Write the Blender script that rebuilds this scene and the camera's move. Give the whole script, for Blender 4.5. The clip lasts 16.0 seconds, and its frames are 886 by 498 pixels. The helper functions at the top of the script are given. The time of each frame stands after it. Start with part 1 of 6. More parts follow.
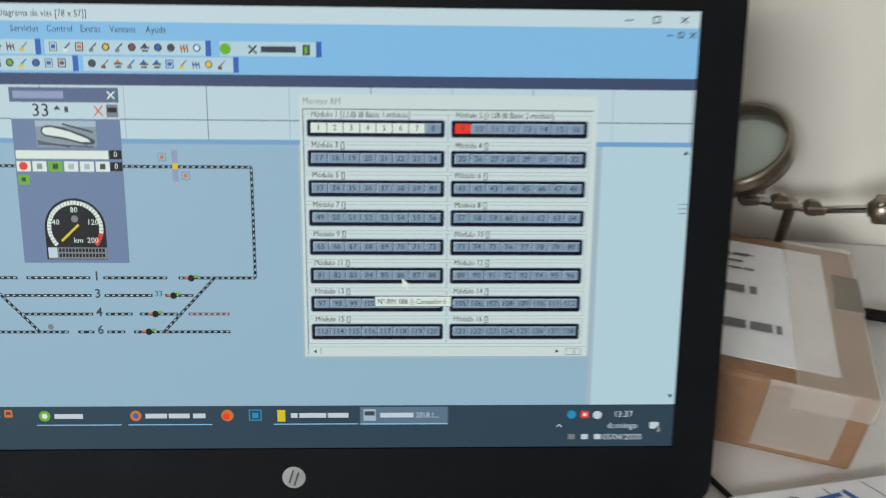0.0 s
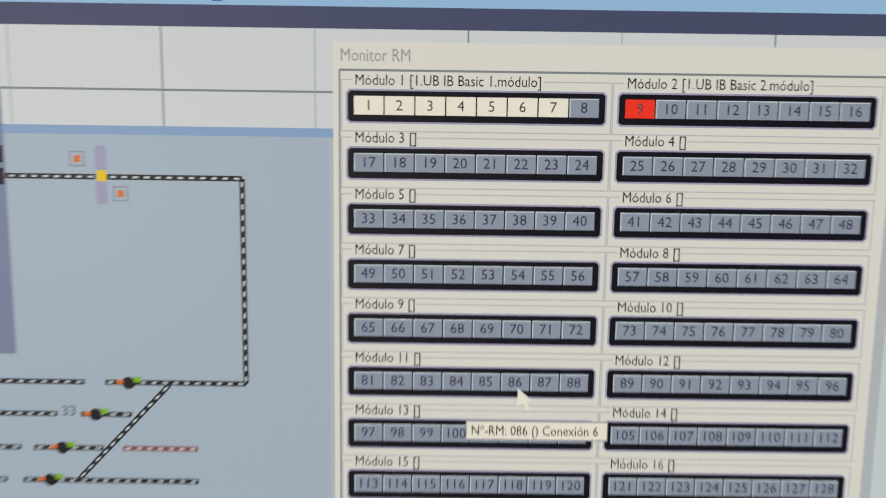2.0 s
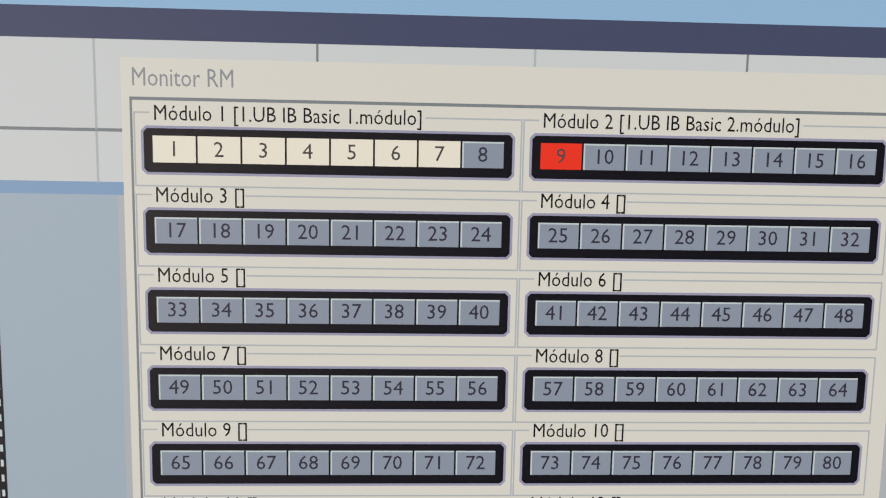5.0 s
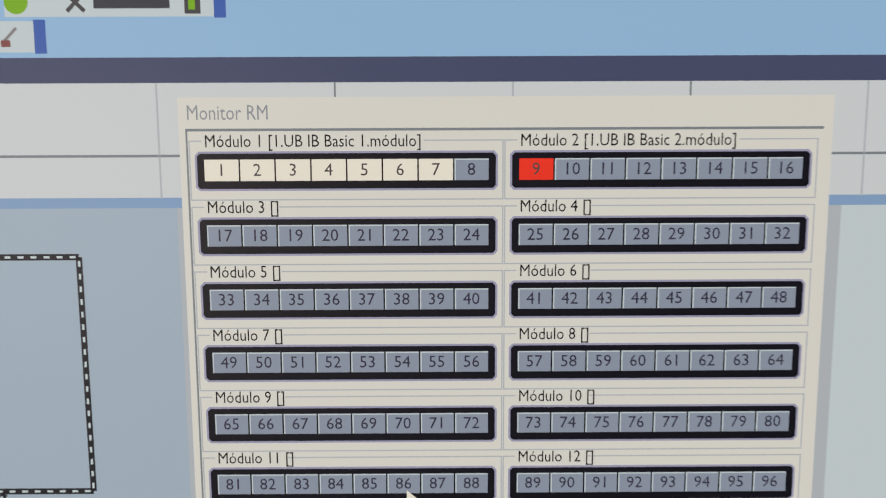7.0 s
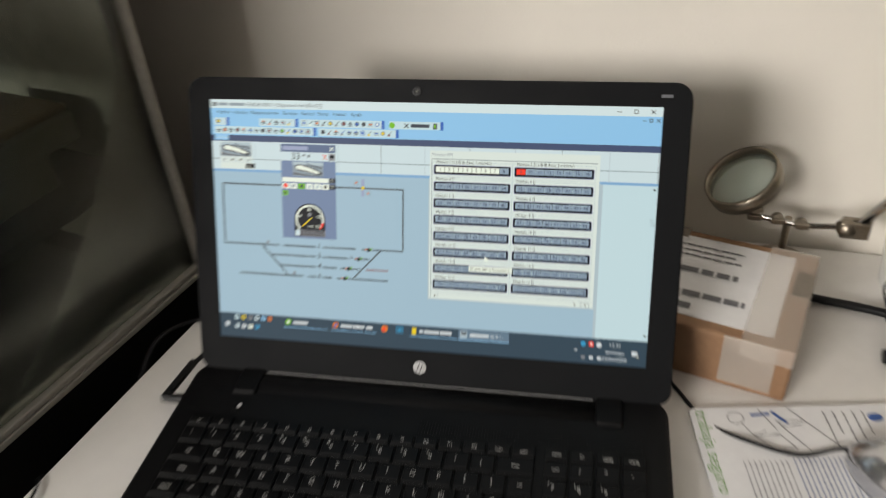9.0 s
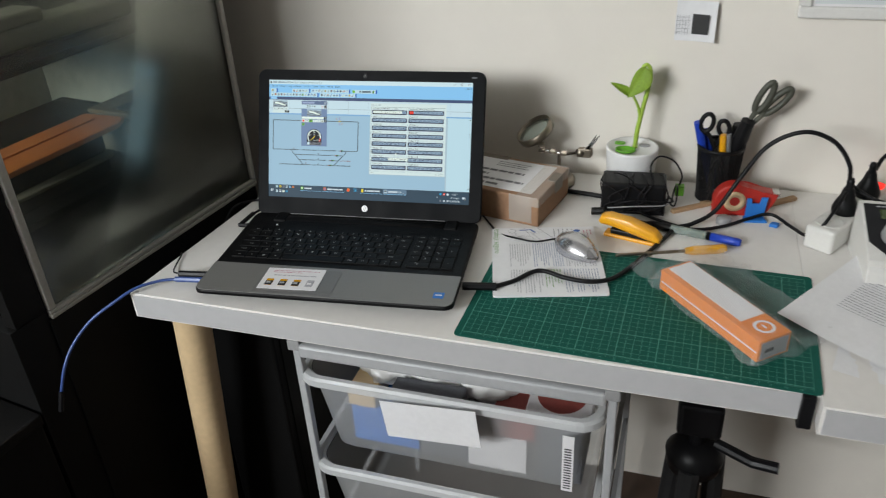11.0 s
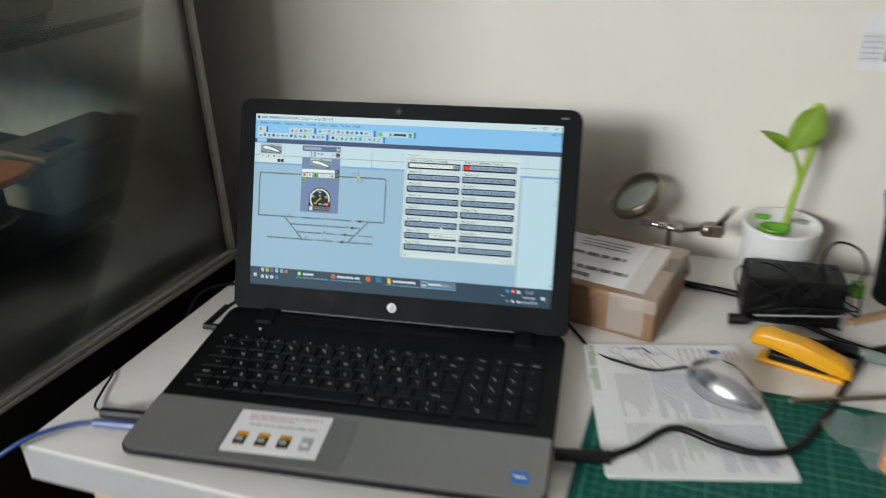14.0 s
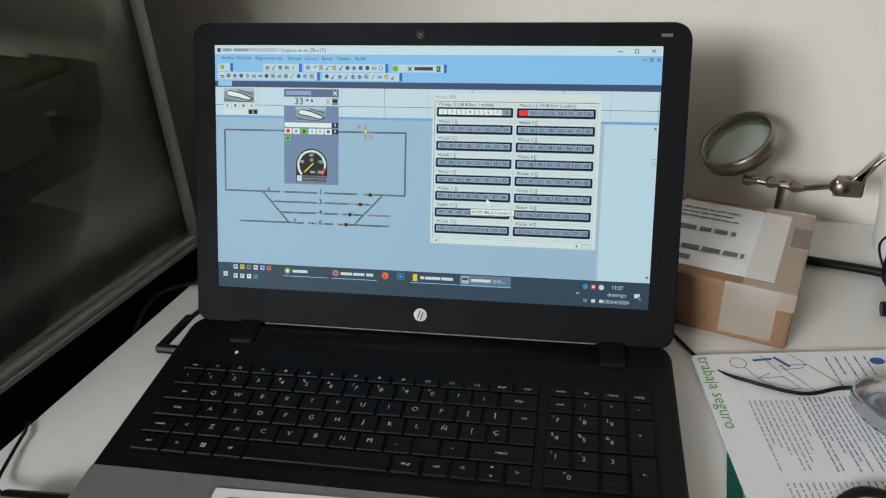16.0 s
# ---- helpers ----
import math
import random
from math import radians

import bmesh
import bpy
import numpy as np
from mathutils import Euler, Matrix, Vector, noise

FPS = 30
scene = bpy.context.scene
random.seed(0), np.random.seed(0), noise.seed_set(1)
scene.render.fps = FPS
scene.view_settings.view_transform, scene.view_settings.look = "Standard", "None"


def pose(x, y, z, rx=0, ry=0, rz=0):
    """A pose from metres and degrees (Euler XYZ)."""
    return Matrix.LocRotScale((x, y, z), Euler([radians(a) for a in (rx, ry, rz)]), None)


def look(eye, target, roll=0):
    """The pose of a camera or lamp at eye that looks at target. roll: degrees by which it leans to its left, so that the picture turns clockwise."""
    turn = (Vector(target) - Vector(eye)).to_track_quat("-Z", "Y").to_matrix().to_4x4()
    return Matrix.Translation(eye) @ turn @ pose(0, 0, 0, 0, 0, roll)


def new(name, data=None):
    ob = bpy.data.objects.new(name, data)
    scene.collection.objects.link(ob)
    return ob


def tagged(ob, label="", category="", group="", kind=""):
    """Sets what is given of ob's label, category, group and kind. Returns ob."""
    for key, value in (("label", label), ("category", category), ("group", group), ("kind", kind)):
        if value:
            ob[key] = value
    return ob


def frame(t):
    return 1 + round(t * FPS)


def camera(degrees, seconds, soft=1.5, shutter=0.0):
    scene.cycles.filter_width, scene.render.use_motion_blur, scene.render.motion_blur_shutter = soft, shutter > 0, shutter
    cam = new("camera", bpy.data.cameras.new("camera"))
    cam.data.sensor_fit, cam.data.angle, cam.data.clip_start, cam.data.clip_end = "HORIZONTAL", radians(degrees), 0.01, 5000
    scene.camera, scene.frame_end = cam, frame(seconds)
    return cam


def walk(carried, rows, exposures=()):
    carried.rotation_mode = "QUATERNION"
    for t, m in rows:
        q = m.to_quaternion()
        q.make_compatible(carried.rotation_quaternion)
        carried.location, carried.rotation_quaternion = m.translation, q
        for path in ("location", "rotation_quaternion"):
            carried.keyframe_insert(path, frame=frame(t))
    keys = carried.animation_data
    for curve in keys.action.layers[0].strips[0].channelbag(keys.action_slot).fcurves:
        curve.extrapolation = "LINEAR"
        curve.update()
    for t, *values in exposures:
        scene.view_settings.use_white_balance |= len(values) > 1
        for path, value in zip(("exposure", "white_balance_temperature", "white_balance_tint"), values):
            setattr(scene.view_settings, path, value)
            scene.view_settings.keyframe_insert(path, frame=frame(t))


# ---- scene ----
cam = camera(59.0, 16.0, soft=1.15, shutter=0.5)
PATH = [
    (0, (0.25038, -0.21732, 1.06821), (0.14362, 1.41895, -0.07689), 1.441),
    (0.5, (0.22756, -0.17596, 1.04306), (0.08715, 1.42174, -0.15177), 1.672),
    (1, (0.21957, -0.16486, 1.02882), (0.03439, 1.44288, -0.14629), 0.798),
    (1.5, (0.21364, -0.13197, 1.00449), (0.02074, 1.5159, -0.11235), 0.655),
    (2, (0.21128, -0.08622, 0.98546), (0.03881, 1.60592, -0.06666), 0.870),
    (2.5, (0.20788, -0.05556, 0.97011), (0.09638, 1.651, -0.06682), 1.978),
    (3, (0.21819, -0.03755, 0.96976), (0.13679, 1.66879, -0.07032), 2.831),
    (3.5, (0.22049, -0.0349, 0.97156), (0.13342, 1.65855, -0.08894), 2.735),
    (4, (0.22555, -0.03316, 0.96798), (0.13283, 1.68109, -0.05806), 2.509),
    (4.5, (0.22545, -0.03239, 0.96955), (0.14502, 1.68422, -0.05358), 2.508),
    (7, (0.23357, -0.05506, 0.98598), (0.06349, 1.64473, -0.05411), -0.131),
    (7.5, (0.24689, -0.07356, 0.99824), (0.04618, 1.58441, -0.10215), -1.028),
    (8, (0.24723, -0.10351, 1.02233), (-0.05419, 1.52159, -0.10382), -2.456),
    (8.5, (0.28806, -0.2136, 1.09308), (-0.11716, 1.35977, -0.07324), -3.814),
    (9, (0.34206, -0.41189, 1.21162), (-0.18715, 1.13318, 0.0572), -4.518),
    (9.5, (0.43635, -0.62846, 1.25474), (-0.13145, 0.95466, 0.17245), -4.237),
    (10, (0.54854, -0.83856, 1.30353), (-0.06325, 0.7538, 0.25946), -4.199),
    (12.5, (0.69234, -1.09826, 1.38346), (0.24167, 0.60335, 0.43404), -1.768),
    (13, (0.67381, -0.99577, 1.3516), (0.15822, 0.69975, 0.42457), -1.559),
    (13.5, (0.61972, -0.89023, 1.3062), (0.0535, 0.79384, 0.38788), -1.563),
    (14, (0.45979, -0.66831, 1.23782), (-0.10258, 1.00731, 0.30184), -1.747),
    (14.5, (0.36616, -0.53413, 1.18705), (-0.1446, 1.13634, 0.21307), -1.602),
    (15, (0.32817, -0.47072, 1.14751), (-0.16514, 1.18361, 0.13764), -1.928),
    (15.5, (0.33637, -0.46158, 1.14064), (-0.16238, 1.17465, 0.10431), -2.716),
    (16, (0.33651, -0.46194, 1.14107), (-0.16414, 1.17062, 0.09988), -3.185),
]
walk(cam, [(t, look(eye, target, roll)) for t, eye, target, roll in PATH],
     [(0, -0.05, 6600, 10), (0.5, -0.05, 7000, 14), (1.5, -0.1, 7600, 22), (2.2, -0.1, 8100, 27), (4.5, -0.1, 8100, 27), (7, -0.15, 8000, 27), (7.6, -0.2, 7900, 25),
      (8.5, -0.2, 8100, 26), (9, 0.14, 7300, 14), (9.5, 0.2, 6900, 10), (10, 0.2, 6700, 10), (12.5, 0.0, 6500, 9), (13.5, 0.02, 6500, 9), (14, 0.1, 6550, 9), (14.6, -0.02, 6550, 10), (15, 0.0, 6550, 10), (16, 0.02, 6550, 10)])

# ---- world and light ----
world = bpy.data.worlds.new("world")
scene.world = world
world.use_nodes = True
wn = world.node_tree.nodes
sky = wn.new("ShaderNodeTexSky")
sky.sky_type, sky.sun_disc = "NISHITA", False
sky.sun_elevation, sky.sun_rotation = radians(38), radians(200)
wn["Background"].inputs[1].default_value = 0.1
world.node_tree.links.new(sky.outputs[0], wn["Background"].inputs[0])


def window_light(name, m, sx, sy, watts, colour):
    lamp = bpy.data.lights.new(name, "AREA")
    lamp.shape, lamp.size, lamp.size_y, lamp.energy, lamp.color = "RECTANGLE", sx, sy, watts, colour
    ob = new(name, lamp)
    ob.matrix_world = m
    return ob


window_light("window_daylight", look((-1.2, -3.17, 2.12), (0.05, 0.2, 0.9)), 1.3, 0.72, 110.0, (0.94, 0.98, 1.0))

# ---- materials ----


def lin(c):
    return tuple(((v / 255 + 0.055) / 1.055) ** 2.4 if v > 10 else v / 255 / 12.92 for v in c) + (1.0,)


def mat(name, colour, rough=0.5, metal=0.0, vary=0.12, scale=40.0, bump=0.1, bscale=None, spec=0.5, coat=0.0):
    """A surface with two scales of colour change and a fine relief. colour is linear."""
    m = bpy.data.materials.new(name)
    m.use_nodes = True
    n, l = m.node_tree.nodes, m.node_tree.links
    b = n["Principled BSDF"]
    b.inputs["Roughness"].default_value, b.inputs["Metallic"].default_value = rough, metal
    b.inputs["Specular IOR Level"].default_value = spec
    b.inputs["Coat Weight"].default_value = coat
    tc = n.new("ShaderNodeTexCoord")
    fine, wide = n.new("ShaderNodeTexNoise"), n.new("ShaderNodeTexNoise")
    fine.inputs["Scale"].default_value, wide.inputs["Scale"].default_value = scale * 6, scale * 0.35
    fine.inputs["Detail"].default_value, wide.inputs["Detail"].default_value = 5, 4
    mix = n.new("ShaderNodeMix")
    mix.data_type = "FLOAT"
    mix.inputs[0].default_value = 0.55
    ramp = n.new("ShaderNodeMapRange")
    ramp.inputs[1].default_value, ramp.inputs[2].default_value = 0.3, 0.7
    ramp.inputs[3].default_value, ramp.inputs[4].default_value = 1 - vary, 1 + vary
    mul = n.new("ShaderNodeVectorMath")
    mul.operation = "SCALE"
    mul.inputs[0].default_value = colour[:3]
    for t in (fine, wide):
        l.new(tc.outputs["Object"], t.inputs["Vector"])
    l.new(fine.outputs[0], mix.inputs[2])
    l.new(wide.outputs[0], mix.inputs[3])
    l.new(mix.outputs[0], ramp.inputs[0])
    l.new(ramp.outputs[0], mul.inputs["Scale"])
    l.new(mul.outputs[0], b.inputs["Base Color"])
    rr = n.new("ShaderNodeMapRange")
    rr.inputs[1].default_value, rr.inputs[2].default_value = 0.3, 0.7
    rr.inputs[3].default_value, rr.inputs[4].default_value = max(rough - 0.08, 0.02), min(rough + 0.08, 1)
    l.new(wide.outputs[0], rr.inputs[0])
    l.new(rr.outputs[0], b.inputs["Roughness"])
    if bump:
        bn, bt = n.new("ShaderNodeBump"), n.new("ShaderNodeTexNoise")
        bt.inputs["Scale"].default_value = bscale or scale * 10
        bt.inputs["Detail"].default_value = 6
        bn.inputs["Strength"].default_value, bn.inputs["Distance"].default_value = bump, 0.001
        l.new(tc.outputs["Object"], bt.inputs["Vector"])
        l.new(bt.outputs[0], bn.inputs["Height"])
        l.new(bn.outputs[0], b.inputs["Normal"])
    return m


def lit(name, rgb, strength=0.86):
    """A patch of the glowing screen; rgb 0 to 255."""
    m = bpy.data.materials.new(name)
    m.use_nodes = True
    b = m.node_tree.nodes["Principled BSDF"]
    b.inputs["Base Color"].default_value = (0.004, 0.004, 0.005, 1)
    b.inputs["Roughness"].default_value = 0.45
    b.inputs["Specular IOR Level"].default_value = 0.1
    b.inputs["Emission Color"].default_value = lin(rgb)
    b.inputs["Emission Strength"].default_value = strength
    return m


def clear(name, colour, rough=0.1, alpha=0.25, ior=1.45, trans=1.0):
    """Thin clear or milky plastic and glass."""
    m = bpy.data.materials.new(name)
    m.use_nodes = True
    b = m.node_tree.nodes["Principled BSDF"]
    b.inputs["Base Color"].default_value = (*colour, 1)
    b.inputs["Roughness"].default_value = rough
    b.inputs["Alpha"].default_value = alpha
    b.inputs["IOR"].default_value = ior
    return m


M = dict(
    wall=mat("wall_paint", (0.78, 0.74, 0.67), 0.85, vary=0.03, scale=3, bump=0.25, bscale=350),
    ceil=mat("ceiling_paint", (0.8, 0.79, 0.77), 0.9, vary=0.03, scale=3),
    floor=mat("floor_tile_dimmed", (0.06, 0.034, 0.022), 0.45, vary=0.25, scale=6),
    desk=mat("desk_white", (0.72, 0.70, 0.67), 0.45, vary=0.04, scale=12, bump=0.05),
    edge=mat("desk_edge_shaded", (0.44, 0.44, 0.445), 0.5, vary=0.05, scale=12),
    black=mat("black_plastic", (0.006, 0.006, 0.007), 0.42, spec=0.22, vary=0.2, scale=60, bump=0.15),
    bezel=mat("lid_bezel", (0.0055, 0.006, 0.007), 0.6, spec=0.12, vary=0.15, scale=80, bump=0.25, bscale=1500),
    deck=mat("keyboard_deck", (0.0042, 0.0042, 0.0046), 0.48, vary=0.2, scale=70, bump=0.2, bscale=1200, spec=0.15),
    key=mat("key_cap", (0.0036, 0.0036, 0.004), 0.48, vary=0.2, scale=90, bump=0.1, spec=0.14),
    legend=mat("key_legend", (0.48, 0.48, 0.47), 0.6, vary=0.05, bump=0),
    silver=mat("palm_rest", (0.215, 0.212, 0.205), 0.42, 0.35, vary=0.08, scale=60, bump=0.2, bscale=900),
    pad=mat("touchpad", (0.18, 0.178, 0.174), 0.4, 0.3, vary=0.06, scale=60),
    chrome=mat("bright_steel", (0.55, 0.54, 0.52), 0.25, 1.0, vary=0.12, scale=60, bump=0.05),
    brass=mat("worn_steel", (0.3, 0.26, 0.21), 0.35, 1.0, vary=0.25, scale=80),
    logo=mat("logo_silver", (0.42, 0.42, 0.42), 0.4, 0.4, bump=0),
    card=mat("card_white", (0.74, 0.73, 0.74), 0.6, vary=0.04, bump=0.03),
    paper=mat("paper_white", (0.76, 0.76, 0.77), 0.75, vary=0.05, scale=20, bump=0.15, bscale=90),
    print=mat("grey_print", (0.16, 0.16, 0.17), 0.8, vary=0.3, scale=300, bump=0),
    faint=mat("faint_print", (0.36, 0.36, 0.38), 0.8, vary=0.3, scale=300, bump=0),
    ink=mat("black_ink", (0.03, 0.03, 0.03), 0.7, bump=0),
    greenink=mat("green_print", (0.16, 0.33, 0.10), 0.8, bump=0),
    blueink=mat("blue_print", (0.05, 0.12, 0.35), 0.8, bump=0),
    redink=mat("red_print", (0.46, 0.12, 0.19), 0.8, bump=0),
    brown=mat("cardboard", (0.28, 0.155, 0.085), 0.8, vary=0.16, scale=25, bump=0.3, bscale=260),
    tape=clear("clear_tape", (0.80, 0.72, 0.64), 0.12, 0.34),
    darktape=mat("grey_tape", (0.19, 0.16, 0.13), 0.35, vary=0.1),
    mat=mat("cutting_mat", (0.001, 0.082, 0.060), 0.7, spec=0.22, vary=0.14, scale=30, bump=0.2, bscale=900),
    matline=mat("mat_lines", (0.075, 0.27, 0.21), 0.6, vary=0.1, bump=0),
    pot=mat("pot_white", (0.78, 0.78, 0.77), 0.35, vary=0.03, bump=0.03),
    green=mat("leaf_green", (0.34, 0.50, 0.06), 0.5, vary=0.25, scale=50, bump=0.2, bscale=200),
    potgreen=mat("pot_insert_green", (0.12, 0.38, 0.02), 0.5, vary=0.1),
    yellow=mat("yellow_plastic", (0.85, 0.40, 0.012), 0.35, vary=0.06, coat=0.2),
    amber=mat("amber_handle", (0.62, 0.30, 0.01), 0.25, vary=0.1, coat=0.3),
    blue=mat("blue_plastic", (0.012, 0.05, 0.42), 0.35, vary=0.1),
    paleblue=mat("blue_bracket", (0.02, 0.17, 0.55), 0.5, vary=0.1),
    bluecable=mat("blue_cable", (0.035, 0.075, 0.25), 0.4, vary=0.1),
    red=mat("red_plastic", (0.42, 0.022, 0.014), 0.4, vary=0.1),
    orange=mat("orange_card", (0.74, 0.20, 0.0), 0.55, spec=0.2, vary=0.06, scale=30),
    wood=mat("pale_wood", (0.62, 0.46, 0.27), 0.5, vary=0.12, scale=14, bump=0.15),
    stick=mat("raw_wood", (0.42, 0.27, 0.15), 0.7, vary=0.2, scale=40, bump=0.2),
    white=mat("white_plastic", (0.70, 0.69, 0.66), 0.45, vary=0.05, scale=30),
    grey=mat("grey_plastic", (0.28, 0.28, 0.28), 0.5, vary=0.1),
    console=mat("console_panel", (0.012, 0.012, 0.014), 0.5, spec=0.2, vary=0.15),
    lcd=mat("lcd_green", (0.05, 0.07, 0.02), 0.25, vary=0.1, bump=0),
    cabinet=mat("cabinet_black", (0.004, 0.004, 0.004), 0.6, spec=0.15, vary=0.25, scale=12),
    trim=mat("grey_trim", (0.32, 0.31, 0.28), 0.5, 0.0, vary=0.2, scale=25),
    rail=mat("frame_white_metal", (0.44, 0.45, 0.46), 0.4, 0.2, vary=0.08, scale=20),
    bin=clear("milky_plastic", (0.76, 0.78, 0.79), 0.3, 0.30),
    binrim=clear("milky_rim", (0.64, 0.655, 0.66), 0.35, 0.62),
    lens=clear("lens_glass", (0.70, 0.84, 0.76), 0.02, 0.30),
    dark=mat("dark_fabric", (0.012, 0.012, 0.013), 0.8, vary=0.3),
    tray=mat("orange_tray", (0.66, 0.20, 0.05), 0.6, vary=0.2),
    shelf=mat("shelf_grey", (0.17, 0.16, 0.13), 0.6, vary=0.15),
)


def pane(name, tint, rough, ior=1.4):
    """Thin dark glass: a tinted view through, with a gloss that grows at grazing angles."""
    m = bpy.data.materials.new(name)
    m.use_nodes = True
    n, l = m.node_tree.nodes, m.node_tree.links
    n.remove(n["Principled BSDF"])
    tr, gl, mx, fr = n.new("ShaderNodeBsdfTransparent"), n.new("ShaderNodeBsdfGlossy"), n.new("ShaderNodeMixShader"), n.new("ShaderNodeFresnel")
    tr.inputs[0].default_value = (*tint, 1)
    gl.inputs["Roughness"].default_value = rough
    fr.inputs[0].default_value = ior
    l.new(fr.outputs[0], mx.inputs[0])
    l.new(tr.outputs[0], mx.inputs[1])
    l.new(gl.outputs[0], mx.inputs[2])
    l.new(mx.outputs[0], n["Material Output"].inputs[0])
    return m


M["glass"] = pane("dark_glass", (0.78, 0.80, 0.74), 0.22, 1.45)
M["bag"] = clear("plastic_film", (0.90, 0.92, 0.94), 0.10, 0.12)
M["clearglass"] = pane("added_side_glass", (0.95, 0.96, 0.95), 0.05, 1.2)
# unseen walls get a dark beige so that less light bounces under the desk
M["farwall"] = mat("bounce_cut_wall", (0.27, 0.245, 0.22), 0.85, vary=0.05, scale=3, bump=0.2)
M["cupwall"] = clear("mesh_shade", (0.01, 0.01, 0.01), 0.5, 0.8)
M["olive"] = mat("olive_grip", (0.06, 0.062, 0.045), 0.55, vary=0.2)
M["bluetext"] = mat("blue_grey_print", (0.22, 0.26, 0.38), 0.8, vary=0.3, scale=300, bump=0)
M["crumple"] = clear("crumpled_film", (0.86, 0.86, 0.85), 0.2, 0.78)
M["darkgrey"] = mat("dark_grey_card", (0.13, 0.135, 0.15), 0.5, vary=0.2)
# inner panels are coloured pale to imitate the soft haze on the glass
M["inside"] = mat("cabinet_haze_lining", (0.5, 0.5, 0.45), 0.7, spec=0.2, vary=0.3, scale=8)
M["button"] = mat("dark_red_button", (0.22, 0.014, 0.012), 0.4, vary=0.1)
M["dullred"] = mat("faded_red_card", (0.26, 0.06, 0.05), 0.6, vary=0.15)
M["roof"] = mat("brown_roof", (0.17, 0.12, 0.07), 0.7, vary=0.2)
M["glow"] = lit("red_neon", (255, 50, 40), 1.3)

# ---- mesh helpers ----


def part(name, bm, material, parent=None, label="", smooth=False):
    me = bpy.data.meshes.new(name)
    bmesh.ops.recalc_face_normals(bm, faces=bm.faces[:])
    bm.to_mesh(me)
    bm.free()
    if smooth:
        me.shade_smooth()
    for m in material if isinstance(material, (list, tuple)) else [material]:
        me.materials.append(m)
    ob = new(name, me)
    ob.parent = parent
    if label:
        ob["label"] = label
    return ob


def thing(name, label, category, m=None, group=""):
    ob = new(name)
    ob.empty_display_size = 0.05
    if m is not None:
        ob.matrix_basis = m
    return tagged(ob, label, category, group)


def box(x0, x1, y0, y1, z0, z1, bevel=0.0, seg=2, bm=None, m=None):
    b = bmesh.new()
    r = bmesh.ops.create_cube(b, size=1.0)
    bmesh.ops.transform(b, verts=b.verts, matrix=Matrix.LocRotScale(((x0 + x1) / 2, (y0 + y1) / 2, (z0 + z1) / 2), None, (abs(x1 - x0), abs(y1 - y0), abs(z1 - z0))))
    if bevel:
        bmesh.ops.bevel(b, geom=b.edges[:], offset=bevel, segments=seg, profile=0.5, affect="EDGES")
    if m is not None:
        bmesh.ops.transform(b, verts=b.verts, matrix=m)
    return join(bm, b)


def join(bm, b):
    if bm is None:
        return b
    me = bpy.data.meshes.new("t")
    b.to_mesh(me)
    b.free()
    bm.from_mesh(me)
    bpy.data.meshes.remove(me)
    return bm


def prism(outline, z0, z1, bevel=0.0, bm=None, m=None):
    """An outline in x and y drawn up from z0 to z1, with rounded rims."""
    b = bmesh.new()
    lo = [b.verts.new((x, y, z0)) for x, y in outline]
    hi = [b.verts.new((x, y, z1)) for x, y in outline]
    n = len(lo)
    b.faces.new(lo[::-1])
    b.faces.new(hi)
    for i in range(n):
        b.faces.new((lo[i], lo[(i + 1) % n], hi[(i + 1) % n], hi[i]))
    if bevel:
        rims = [e for e in b.edges if abs(e.verts[0].co.z - e.verts[1].co.z) < 1e-6]
        bmesh.ops.bevel(b, geom=rims, offset=bevel, segments=2, profile=0.5, affect="EDGES")
    if m is not None:
        bmesh.ops.transform(b, verts=b.verts, matrix=m)
    return join(bm, b)


def rounded(x0, x1, y0, y1, r, seg=6):
    rs = r if isinstance(r, (list, tuple)) else [r] * 4
    pts = []
    for (cx, cy, a), q in zip(((x1, y1, 0), (x0, y1, 90), (x0, y0, 180), (x1, y0, 270)), rs):
        ox = cx - q if cx == x1 else cx + q
        oy = cy - q if cy == y1 else cy + q
        for i in range(seg + 1):
            t = radians(a + 90 * i / seg)
            pts.append((ox + q * math.cos(t), oy + q * math.sin(t)))
    return pts


def lathe(profile, seg=24, bm=None, m=None, close=False):
    """A profile of (radius, height) turned round z."""
    b = bmesh.new()
    rings = []
    for r, z in profile:
        if r < 1e-5:
            rings.append([b.verts.new((0, 0, z))])
        else:
            rings.append([b.verts.new((r * math.cos(2 * math.pi * i / seg), r * math.sin(2 * math.pi * i / seg), z)) for i in range(seg)])
    pairs = list(zip(rings, rings[1:])) + ([(rings[-1], rings[0])] if close else [])
    for a, c in pairs:
        for i in range(seg):
            j = (i + 1) % seg
            q = [a[i % len(a)], a[j % len(a)], c[j % len(c)], c[i % len(c)]]
            q = [v for k, v in enumerate(q) if v not in q[:k]]
            if len(q) > 2:
                b.faces.new(q)
    if m is not None:
        bmesh.ops.transform(b, verts=b.verts, matrix=m)
    return join(bm, b)


def spline(pts, steps=8, closed=False):
    p = [Vector(q) for q in pts]
    out, n = [], len(p)
    for i in range(n if closed else n - 1):
        a = p[i - 1] if closed or i else p[0] * 2 - p[1]
        d = p[(i + 2) % n] if closed or i + 2 < n else p[-1] * 2 - p[-2]
        b, c = p[i], p[(i + 1) % n]
        for k in range(steps):
            t = k / steps
            out.append(0.5 * (2 * b + (c - a) * t + (2 * a - 5 * b + 4 * c - d) * t * t + (3 * b - a - 3 * c + d) * t ** 3))
    return out if closed else out + [p[-1]]


